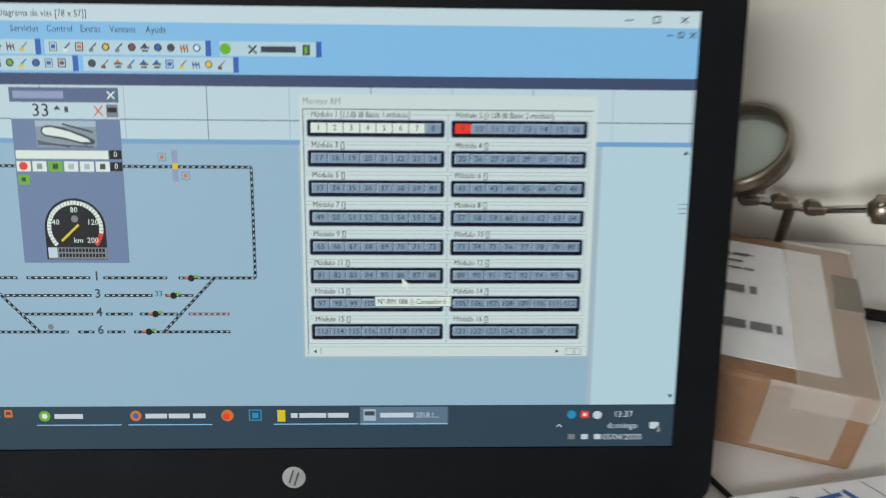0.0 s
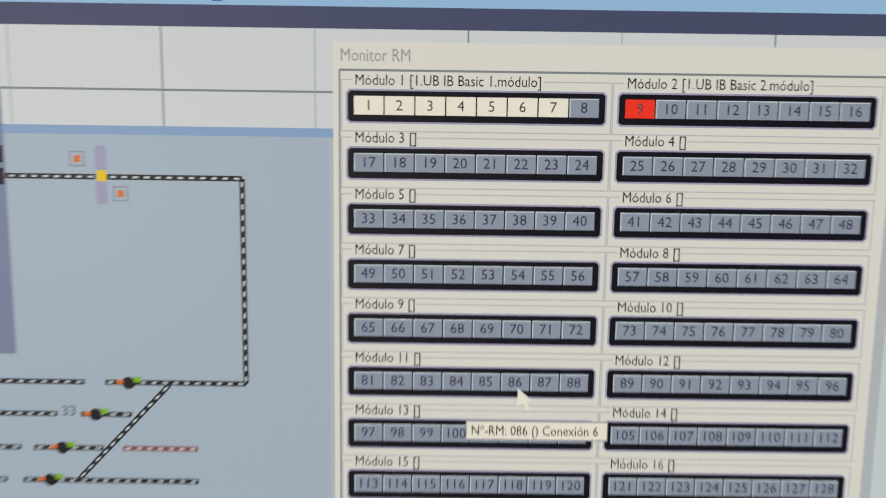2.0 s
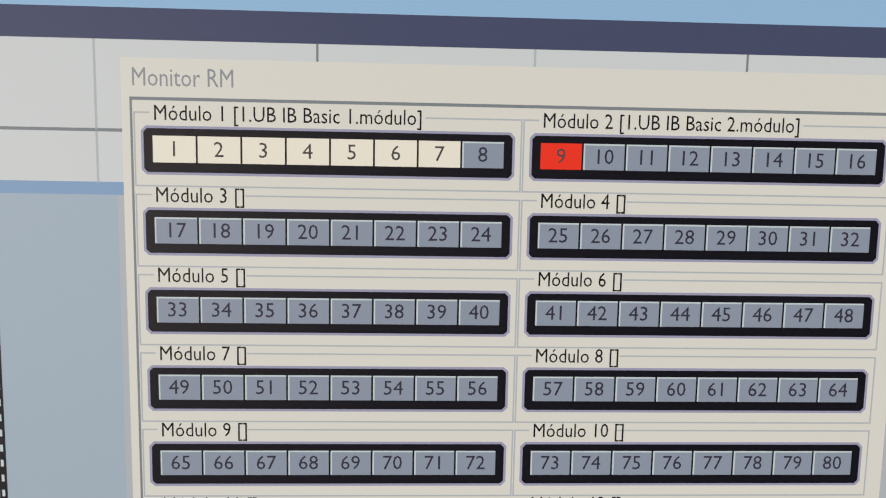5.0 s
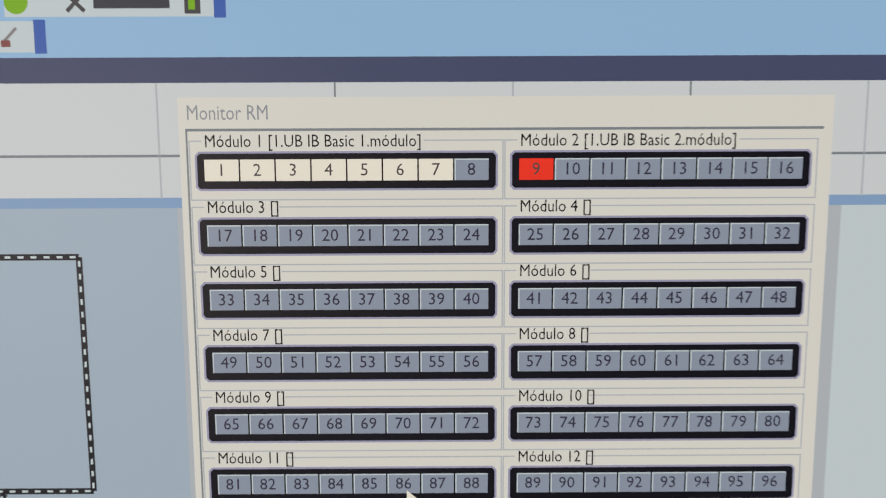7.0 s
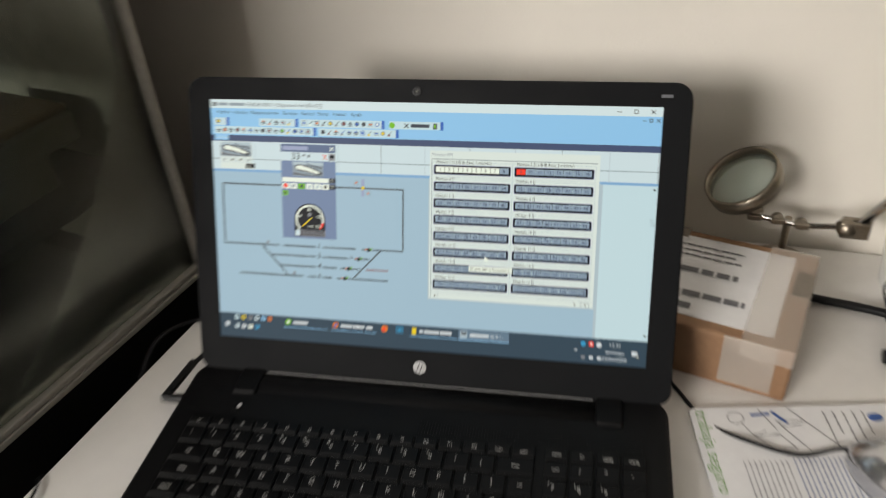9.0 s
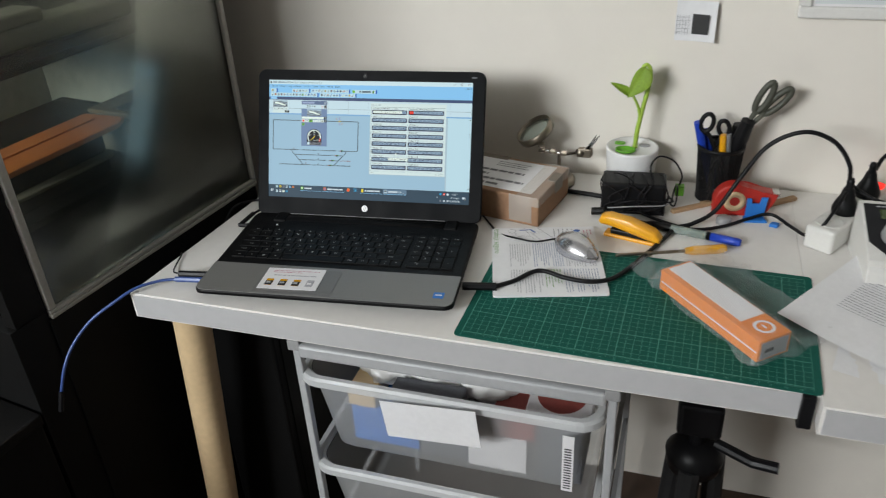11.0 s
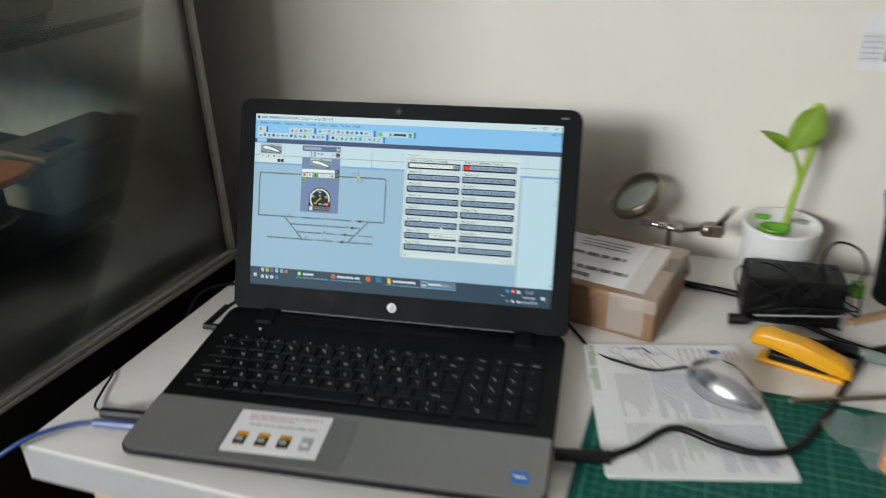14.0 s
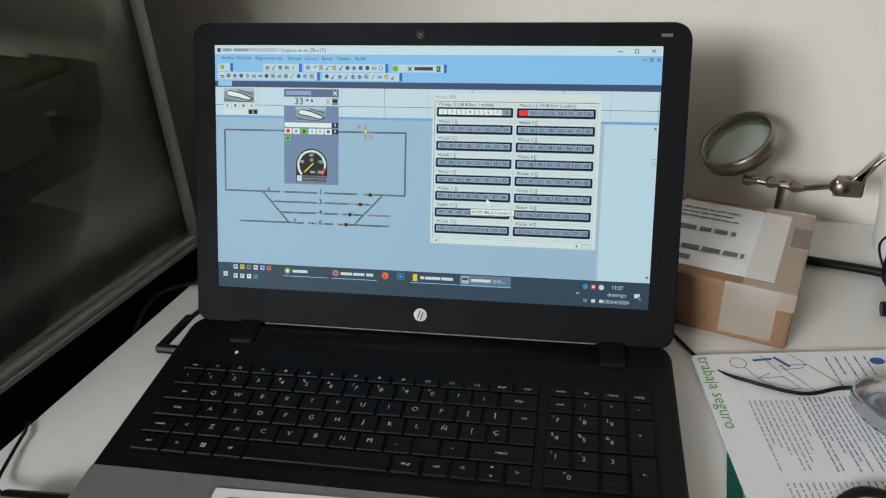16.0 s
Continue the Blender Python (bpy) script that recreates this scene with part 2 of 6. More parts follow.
def tube(pts, r, steps=8, seg=8, bm=None, closed=False):
    """A round cord along points; r may be one radius or (first, last)."""
    p = spline(pts, steps, closed) if steps > 1 else [Vector(q) for q in pts]
    b = bmesh.new()
    up, rings, n = Vector((0.13, 0.21, 1)).normalized(), [], len(p)
    for i, q in enumerate(p):
        t = (p[(i + 1) % n if closed else min(i + 1, n - 1)] - p[(i - 1) if closed else max(i - 1, 0)]).normalized()
        side = t.cross(up)
        if side.length < 0.05:
            side = t.cross(Vector((1, 0, 0)))
        side.normalize()
        up = side.cross(t).normalized()
        rad = r if not isinstance(r, (list, tuple)) else r[0] + (r[1] - r[0]) * i / max(n - 1, 1)
        rings.append([b.verts.new(q + rad * (math.cos(2 * math.pi * k / seg) * side + math.sin(2 * math.pi * k / seg) * up)) for k in range(seg)])
    for i in range(n if closed else n - 1):
        a, c = rings[i], rings[(i + 1) % n]
        for k in range(seg):
            b.faces.new((a[k], a[(k + 1) % seg], c[(k + 1) % seg], c[k]))
    if not closed:
        b.faces.new(rings[0][::-1])
        b.faces.new(rings[-1])
    return join(bm, b)


TEXT = {}


def letters(s, size, align="LEFT", bold=0.0):
    """The flat mesh of a piece of writing, made with the built-in font."""
    key = (s, size, align, bold)
    if key not in TEXT:
        cu = bpy.data.curves.new("t", "FONT")
        cu.body, cu.size, cu.align_x, cu.align_y, cu.offset, cu.resolution_u = s, size, align, "CENTER", bold, 2
        ob = new("t", cu)
        me = bpy.data.meshes.new_from_object(ob)
        bpy.data.objects.remove(ob)
        bpy.data.curves.remove(cu)
        TEXT[key] = me
    return TEXT[key]


def write(bm, s, size, m, align="LEFT", bold=0.0, index=0):
    """Adds writing to bm: in the x y plane of m."""
    b = bmesh.new()
    b.from_mesh(letters(s, size, align, bold))
    bmesh.ops.transform(b, verts=b.verts, matrix=m)
    for f in b.faces:
        f.material_index = index
    return join(bm, b)


def sheet(bm, x0, x1, y0, y1, m, index=0):
    """A flat rectangle in the x y plane of m."""
    vs = [bm.verts.new(m @ Vector(q)) for q in ((x0, y0, 0), (x1, y0, 0), (x1, y1, 0), (x0, y1, 0))]
    f = bm.faces.new(vs)
    f.material_index = index
    return f


def bars(bm, x0, x1, y0, y1, rows, m, seed=1, fill=0.5, words=True, index=0):
    """Unreadable lines of writing as plain bars."""
    rnd = random.Random(seed)
    step = (y1 - y0) / rows
    for i in range(rows):
        y = y1 - (i + 0.5) * step
        x, end = x0, x0 + (x1 - x0) * (1 if rnd.random() < 0.75 else rnd.uniform(0.4, 0.9))
        while x < end - 1e-4:
            w = min((x1 - x0) * (rnd.uniform(0.06, 0.16) if words else 1), end - x)
            sheet(bm, x, x + w, y - step * fill / 2, y + step * fill / 2, m, index)
            x += w + (x1 - x0) * 0.02
    return bm


def slab(name, x0, x1, y0, y1, z0, z1, material, label, bevel=0.0):
    ob = part(name, box(x0, x1, y0, y1, z0, z1, bevel), material)
    return tagged(ob, label, name.split("_")[0], kind="structure")

# ---- the room ----
D = 0.74
WALL = 0.296
# floor colour is set low, so the shade under the desk stays deep
slab("floor", -2.0, 3.0, -3.2, 0.5, -0.1, 0.0, M["floor"], "reddish brown floor, its colour darkened to deepen the shade under the desk")
slab("wall_back", -2.0, 3.0, WALL, WALL + 0.12, 0.0, 2.55, M["wall"], "off-white painted plaster wall behind the desk")
slab("wall_right", 3.0, 3.12, -3.2, 0.43, 0.0, 2.55, M["farwall"], "unseen beige wall closing the room, darkened to cut bounced light")
slab("ceiling", -2.12, 3.12, -3.32, 0.43, 2.55, 2.65, M["ceil"], "plain white painted ceiling")
slab("wall_left", -2.12, -2.0, -3.32, 0.43, 0.0, 2.55, M["farwall"], "unseen beige wall beside the cabinet, darkened to cut bounced light")
wl = box(-2.0, -1.9, -3.32, -3.2, 0, 2.55)
box(-0.5, 3.0, -3.32, -3.2, 0, 2.55, bm=wl)
box(-1.9, -0.5, -3.32, -3.2, 0, 1.72, bm=wl)
box(-1.9, -0.5, -3.32, -3.2, 2.5, 2.55, bm=wl)
tagged(part("wall_front", wl, M["farwall"]), "unseen beige wall with the window opening, darkened to cut bounced light", "wall", kind="structure")
win = tagged(new("window_1"), "white framed window with daylight outside", "window", kind="structure")
wf = box(-1.9, -1.84, -3.28, -3.22, 1.72, 2.5, 0.004)
for a in ((-0.56, -0.5, 1.72, 2.5), (-1.84, -0.56, 1.72, 1.78), (-1.84, -0.56, 2.44, 2.5), (-1.23, -1.17, 1.78, 2.44)):
    box(a[0], a[1], -3.28, -3.22, a[2], a[3], 0.004, bm=wf)
part("window_frame", wf, M["white"], win)

# ---- desks ----


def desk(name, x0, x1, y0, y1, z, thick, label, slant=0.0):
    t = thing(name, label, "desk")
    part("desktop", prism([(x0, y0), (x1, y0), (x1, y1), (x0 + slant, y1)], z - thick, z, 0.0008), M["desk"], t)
    # front edge strip; the shading of this side is put into its greyer colour
    part("shaded_edge_band", box(x0 + 0.004, x1 - 0.004, y0 - 0.0015, y0 + 0.001, z - thick + 0.003, z - 0.003), M["edge"], t)
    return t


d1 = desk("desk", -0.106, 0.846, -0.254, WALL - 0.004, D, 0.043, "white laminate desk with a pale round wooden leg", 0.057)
for x, y in ((-0.050, -0.20),):
    leg = lathe([(0, -0.697), (0.024, -0.697), (0.0255, -0.69), (0.029, -0.02), (0.029, 0.0), (0, 0.0)], 28, m=Matrix.Translation((x, y, 0.6965)) @ Matrix.Rotation(radians(4.5), 4, "Y"))
    part("leg", leg, M["wood"], d1, "round tapered pale birch leg", True)
d2 = desk("desk", 0.8461, 1.46, -0.275, WALL - 0.004, D - 0.0003, 0.043, "second white laminate desk butted against the first")
for x, y in ((1.225, -0.19), (1.225, 0.22)):
    leg = lathe([(0, 0.0), (0.021, 0.0), (0.029, 0.696), (0, 0.696)], 24, m=Matrix.Translation((x, y, 0)))
    part("leg", leg, M["desk"], d2, "white round leg", True)
clip = part("joint_clamp", box(0.826, 0.842, -0.262, -0.246, 0.69, 0.738, 0.002), M["black"], d1, "black clamp at the desk joint")

# ---- glazed cabinet on the left ----
cab = thing("display_cabinet", "tall black display cabinet with a dark grey-trimmed glass door", "cabinet",
            Matrix.Translation((-0.124, 0.149, 0)) @ Matrix.Rotation(math.atan2(0.454, 0.071), 4, "Z"))
# local x runs along the front towards the wall, its origin at the far end; local y points into the cabinet
SILL, FAR = 0.740, -0.466
part("lower_body", box(FAR - 0.012, -0.004, 0.008, 0.5, 0.02, 0.69, 0.003), M["cabinet"], cab)
part("side_panel", box(-0.003, 0.006, 0.0, 0.5, 0.02, 2.05, 0.001), M["cabinet"], cab)
part("side_lining", box(-0.0075, -0.0035, 0.022, 0.498, SILL, 2.045), M["inside"], cab, "pale grey lining, brightened to stand for haze on the glass")
part("side_panel", box(FAR - 0.075, FAR - 0.013, 0.0, 0.5, 0.02, SILL, 0.001), M["cabinet"], cab)
for y0, y1 in ((0.0, 0.022), (0.478, 0.5)):
    part("corner_post", box(FAR - 0.065, FAR - 0.014, y0, y1, SILL + 0.001, 2.05, 0.001), M["cabinet"], cab, "narrow black post")
# unseen clear pane, added so daylight reaches the shelves and the wall
part("added_side_glass", box(FAR - 0.050, FAR - 0.045, 0.023, 0.477, SILL + 0.002, 2.05), M["clearglass"], cab, "clear glass side, added to let daylight through the cabinet")
part("back_panel", box(FAR - 0.065, 0.006, 0.501, 0.52, 0.02, 2.05), M["inside"], cab)
part("top_panel", box(FAR - 0.067, 0.008, -0.004, 0.522, 2.052, 2.08, 0.002), M["cabinet"], cab)
part("plinth_panel", box(FAR - 0.015, 0.0, -0.004, 0.006, 0.05, SILL - 0.0145, 0.001), M["cabinet"], cab)
part("glass_door", box(FAR + 0.001, -0.007, 0.0, 0.005, SILL + 0.001, 2.04), M["glass"], cab, "dark reflecting glass pane")
tr = box(FAR - 0.012, 0.004, -0.007, 0.004, SILL - 0.0135, SILL - 0.0070, 0.0015)
box(FAR - 0.012, 0.004, -0.006, 0.004, SILL - 0.0062, SILL, 0.0015, bm=tr)
box(FAR - 0.012, FAR, -0.006, 0.004, SILL + 0.001, 2.05, 0.002, bm=tr)
box(-0.006, 0.004, -0.006, 0.004, SILL + 0.001, 2.05, 0.002, bm=tr)
part("door_trim", tr, M["trim"], cab, "thin grey metal trim")
# black block added in the dark corner to keep daylight from under the desk
lu = thing("low_shade_unit", "low black unit filled in against the display cabinet to block light under the desk", "cabinet", cab.matrix_basis @ Matrix.Translation((FAR - 0.08, 0, 0)))
part("body", box(-0.62, 0, 0.0, 0.5, 0.02, 0.58, 0.004), M["cabinet"], lu)
part("top", box(-0.625, 0.0, -0.006, 0.505, 0.58, 0.60, 0.003), M["cabinet"], lu)
part("floor_board", box(FAR - 0.01, -0.01, 0.01, 0.498, 0.7, 0.715, 0.001), M["cabinet"], cab)
for z in (0.845, 1.06):
    part("shelf", box(FAR - 0.01, -0.01, 0.03, 0.46, z, z + 0.012, 0.001), M["cabinet"], cab)

# ---- laptop ----
LAP = Matrix.Translation((0, 0, D)) @ Matrix.Rotation(radians(6), 4, "Z")
LEAN = radians(24)
lap = thing("laptop", "open black laptop with a silver palm rest and lit screen", "laptop", LAP)
base = bmesh.new()
rims = [[base.verts.new((x, y, z)) for x, y in rounded(-0.0215 + q, 0.3625 - q, -0.2505 + q, -0.004 - q * 0.3, (0.018, 0.018, 0.014, 0.014))] for q, z in ((0.020, 0.004), (0.004, 0.0120), (0.0, 0.0150), (0.0, 0.0190), (0.0012, 0.0208), (0.0035, 0.0215))]
for lo, hi in zip(rims, rims[1:]):
    for i in range(len(lo)):
        base.faces.new((lo[i], lo[(i + 1) % len(lo)], hi[(i + 1) % len(lo)], hi[i]))
base.faces.new(rims[0][::-1])
base.faces.new(rims[-1])
part("base", base, M["deck"], lap, "black keyboard deck", False)
part("palm_rest", prism(rounded(-0.0200, 0.3610, -0.2490, -0.1730, (0.001, 0.001, 0.013, 0.013)), 0.0205, 0.0222, 0.0006), M["silver"], lap, "brushed silver palm rest")
for x, y in ((0.03, -0.222), (0.314, -0.222), (0.03, -0.035), (0.314, -0.035)):
    part("rubber_foot", lathe([(0, 0), (0.006, 0), (0.006, 0.005), (0, 0.005)], 12, m=Matrix.Translation((x, y, 0))), M["black"], lap)
part("touchpad", prism(rounded(0.068, 0.186, -0.2405, -0.181, 0.004), 0.0215, 0.0226, 0.0003), M["pad"], lap, "grey touchpad")
part("touchpad_buttons", prism(rounded(0.068, 0.186, -0.2475, -0.2410, 0.002), 0.0215, 0.0226, 0.0003), M["pad"], lap)
bd = part("processor_badge", prism(rounded(0.331, 0.346, -0.232, -0.218, 0.001), 0.022, 0.0227), M["paleblue"], lap, "small blue sticker")
bb = bmesh.new()
sheet(bb, 0.3335, 0.3435, -0.2265, -0.2235, Matrix.Translation((0, 0, 0.0230)))
part("sticker_mark", bb, M["card"], bd)
part("power_button", lathe([(0, 0.0214), (0.005, 0.0214), (0.005, 0.0224), (0.0045, 0.0226), (0, 0.0226)], 16, m=Matrix.Translation((0.030, -0.0516, 0))), M["deck"], lap)
part("power_lamp", lathe([(0, 0.0225), (0.0017, 0.0225), (0.0015, 0.0230), (0, 0.0230)], 12, m=Matrix.Translation((0.0318, -0.0516, 0))), M["card"], lap, "white power light")
# speaker grille: short upright slots
gr = bmesh.new()
for i in range(74):
    box(0.178 + i * 0.00225, 0.1791 + i * 0.00225, -0.0612, -0.0495, 0.0213, 0.0219, bm=gr)
part("speaker_grille", gr, M["key"], lap, "fine slotted speaker grille")

# keys: rows by their middle line
U = 0.01866
keys = []


def row(y, x, h, items):
    for s, w in items:
        keys.append((x, x + w * U, y - h / 2, y + h / 2, s))
        x += w * U


FROW = [(s, 0.905) for s in ("esc", "f1", "f2", "f3", "f4", "f5", "f6", "f7", "f8", "f9", "f10", "f11", "f12", "impr", "supr")]
row(-0.0706, -0.0023, 0.0098, [(s, 0.966) for s, w in FROW])
row(-0.0838, -0.0023, 0.0166, [(s, 1) for s in ("\\", "1", "2", "3", "4", "5", "6", "7", "8", "9", "0", "?", "¿")] + [("bksp", 1.5)])
row(-0.1003, -0.0023, 0.0166, [("tab", 1.5)] + [(s, 1) for s in "QWERTYUIOP"] + [("[", 1), ("]", 1), ("ret", 1)])
row(-0.1167, -0.0023, 0.0166, [("bloq", 1.75)] + [(s, 1) for s in "ASDFGHJKLÑ"] + [("{", 1), ("Ç", 0.75), ("", 1)])
row(-0.1334, -0.0023, 0.0166, [("mayus", 1.2), ("<", 1)] + [(s, 1) for s in "ZXCVBNM"] + [(",", 1), (".", 1), ("-", 1), ("mayús", 2.3)])
row(-0.1498, -0.0023, 0.0166, [("ctrl", 1.2), ("fn", 1), ("win", 1), ("alt", 1.1), ("", 5.3), ("alt gr", 1.1), ("ctrl", 1), ("<", 0.93), ("up", 0.93), (">", 0.93)])
NP = 0.2734
for r, names in ((-0.0706, ("inicio", "fin", "repág", "avpág")), (-0.0838, ("num", "/", "*", "-")), (-0.1003, "789+"), (-0.1167, "456"), (-0.1334, "123"), (-0.1498, "0.")):
    x = NP
    for s in names:
        w = 2 if s == "0" else 1
        hh = 0.0098 if r == -0.0706 else 0.0166
        lo = -0.1167 if s == "+" else r
        keys.append((x, x + w * 0.0180, lo - hh / 2, r + hh / 2, s))
        x += w * 0.0180
keys.append((NP + 0.054, NP + 0.072, -0.1498 - 0.0083, -0.1334 + 0.0083, "<-"))
wellbm = prism(rounded(-0.0043, 0.3475, -0.1600, -0.0642, 0.004), 0.0208, 0.0217)
part("key_well", wellbm, M["key"], lap)
keymesh = {}
for x0, x1, y0, y1, s in keys:
    size = (round(x1 - x0, 5), round(y1 - y0, 5))
    if size not in keymesh:
        w, h = size[0] / 2 - 0.0009, size[1] / 2 - 0.0009
        b = bmesh.new()
        ring = []
        for hw, hh, z in ((w, h, 0.0), (w, h, 0.0014), (w - 0.0006, h - 0.0006, 0.0021)):
            ring.append([b.verts.new((sx * hw, sy * hh, z)) for sx, sy in ((-1, -1), (1, -1), (1, 1), (-1, 1))])
        b.faces.new(ring[2])
        for lo, hi in zip(ring, ring[1:]):
            for i in range(4):
                b.faces.new((lo[i], lo[(i + 1) % 4], hi[(i + 1) % 4], hi[i]))
        me = bpy.data.meshes.new("key")
        b.to_mesh(me)
        b.free()
        me.materials.append(M["key"])
        keymesh[size] = me
    k = new("key", keymesh[size])
    k.parent = lap
    k.location = ((x0 + x1) / 2, (y0 + y1) / 2, 0.0217)
    if s:
        g = bmesh.new()
        if s == "win":
            for dx in (-0.0017, 0.0003):
                for dy in (-0.0017, 0.0003):
                    sheet(g, dx, dx + 0.0016, dy, dy + 0.0016, Matrix.Translation((0, 0, 0.0023)))
        elif s == "up":
            for q in ((-0.0012, 0.003, 0.0012, 0.003, 0, 0.0048), (-0.0012, -0.003, 0.0012, -0.003, 0, -0.0048)):
                g.faces.new([g.verts.new((q[i], q[i + 1], 0.0023)) for i in (0, 2, 4)])
        elif len(s) == 1:
            write(g, s, 0.0056, Matrix.Translation((-0.0012, 0.0006, 0.0023)), "CENTER")
            if s in "1234567890":
                write(g, dict(zip("1234567890", "!\"·$%&/()="))[s], 0.0042, Matrix.Translation((-0.004, 0.004, 0.0023)), "CENTER")
        else:
            write(g, s, 0.0032, Matrix.Translation((0, 0, 0.0023)), "CENTER", 0.00005)
        part("legend", g, M["legend"], k)

# lid: local x across, y up the lid, z out of the screen
LID = Matrix.Translation((0, 0, 0.048)) @ Matrix.Rotation(radians(90) - LEAN, 4, "X")
W, H = 0.344, 0.1935
shell = prism(rounded(-0.0185, 0.3640, -0.029, 0.2105, (0.012, 0.012, 0.009, 0.009)), -0.0085, -0.0005, 0.002, m=LID)
part("lid", shell, M["bezel"], lap, "matt black screen lid")
fr = bmesh.new()
outer, inner = rounded(-0.0180, 0.3635, -0.0285, 0.2100, (0.012, 0.012, 0.009, 0.009)), rounded(0, W, 0, H, 0.0004)
loops = [[fr.verts.new((x, y, z)) for x, y in o] for o, z in ((outer, -0.001), (outer, 0.0004), ([(x * 0.997 + 0.0005, y * 0.997 + 0.0003) for x, y in outer], 0.0013), (inner, 0.0013), (inner, -0.0004))]
for lo, hi in zip(loops, loops[1:]):
    for i in range(len(lo)):
        fr.faces.new((lo[i], lo[(i + 1) % len(lo)], hi[(i + 1) % len(lo)], hi[i]))
bmesh.ops.transform(fr, verts=fr.verts, matrix=LID)
bez = part("bezel", fr, M["bezel"], lap, "wide black screen bezel")
part("webcam_ring", lathe([(0, 0.0012), (0.0036, 0.0012), (0.0034, 0.0019), (0.0026, 0.0020), (0.0024, 0.0014), (0, 0.0014)], 20, m=LID @ Matrix.Translation((0.1665, 0.2018, 0))), M["black"], bez)
part("webcam_lens", lathe([(0, 0.0016), (0.0012, 0.0016), (0.0009, 0.0020), (0, 0.0021)], 16, m=LID @ Matrix.Translation((0.1665, 0.2018, 0))), M["glass"], bez)
lg = lathe([(0, 0.0012), (0.0053, 0.0012), (0.0052, 0.0016), (0, 0.0017)], 32, m=LID @ Matrix.Translation((0.1700, -0.0138, 0)))
part("round_emblem", lg, M["logo"], bez, "round silver emblem")
em = bmesh.new()
for x0, y0, x1, y1 in ((-0.0016, -0.0032, 0, 0.0036), (0.0010, -0.0036, 0, 0.0032)):
    q = Matrix.Translation((0.1700, -0.0138, 0.0019)) @ Matrix.Rotation(radians(-18), 4, "Z")
    sheet(em, x0, x0 + 0.0007, y0, y1, LID @ q)
part("emblem_strokes", em, M["ink"], bez)
mk = bmesh.new()
sheet(mk, 0.342, 0.350, 0.2, 0.2022, LID @ Matrix.Translation((0, 0, 0.00135)))
part("model_mark", mk, M["darkgrey"], bez)
# hinge: black bar between two knuckles; a silver strip imitates the light on its lip
hb = bmesh.new()
arc = [(-0.0255 + 0.0128 * math.cos(radians(q)), 0.0150 + 0.0092 * math.sin(radians(q))) for q in range(0, 360, 15)]
ends = [[hb.verts.new((x, y, z)) for y, z in arc] for x in (0.0405, 0.3075)]
for i in range(len(arc)):
    hb.faces.new((ends[0][i], ends[0][(i + 1) % len(arc)], ends[1][(i + 1) % len(arc)], ends[1][i]))
hb.faces.new(ends[0][::-1])
hb.faces.new(ends[1])
part("hinge_bar", hb, M["deck"], lap, "long black hinge cover", True)
part("hinge_glint", box(0.042, 0.306, -0.0150, -0.0144, 0.0240, 0.0247), M["logo"], lap, "thin silver strip standing for light along the hinge edge")
for x in (0.0295, 0.3190):
    part("hinge_knuckle", box(x - 0.0105, x + 0.0105, -0.0385, -0.004, 0.012, 0.0245, 0.003, 3), M["deck"], lap)

# ---- the lit screen, laid out on a grid of 1366 by 768 ----
C = {k: lit("screen_" + k, v) for k, v in dict(
    title=(204, 229, 237), ribbon=(136, 198, 242), bar=(66, 82, 116), sheet=(198, 224, 234), canvas=(155, 191, 213), window=(212, 231, 230),
    side=(188, 221, 233), line=(120, 142, 152), soft=(170, 195, 208), edge=(122, 172, 216), navy=(10, 15, 25), cell=(134, 160, 184), off=(150, 166, 200), white=(228, 244, 236),
    red=(244, 62, 44), numeral=(50, 54, 74), thin=(74, 76, 80), dullred=(132, 82, 84), text=(58, 68, 80), pale=(138, 158, 170), panel=(112, 136, 172), paneltop=(92, 112, 146), task=(50, 72, 88), taskon=(96, 124, 146), tasktext=(205, 220, 228),
    green=(110, 186, 40), yellow=(226, 206, 40), dial=(17, 20, 26), track=(28, 33, 40), blue=(52, 104, 190), orange=(214, 120, 50), grey=(128, 134, 142), dark=(70, 76, 82), tblue=(40, 150, 200)).items()}
CI = list(C)
CM = [C[k] for k in CI]
panel = bmesh.new()
sheet(panel, 0, W, 0, H, LID)
screen = part("screen", panel, C["canvas"], lap, "lit screen with a pale blue program window")


def at(px, py, layer):
    return LID @ Matrix.Translation((W * px / 1366, H * (1 - py / 768), 0.00004 * layer))


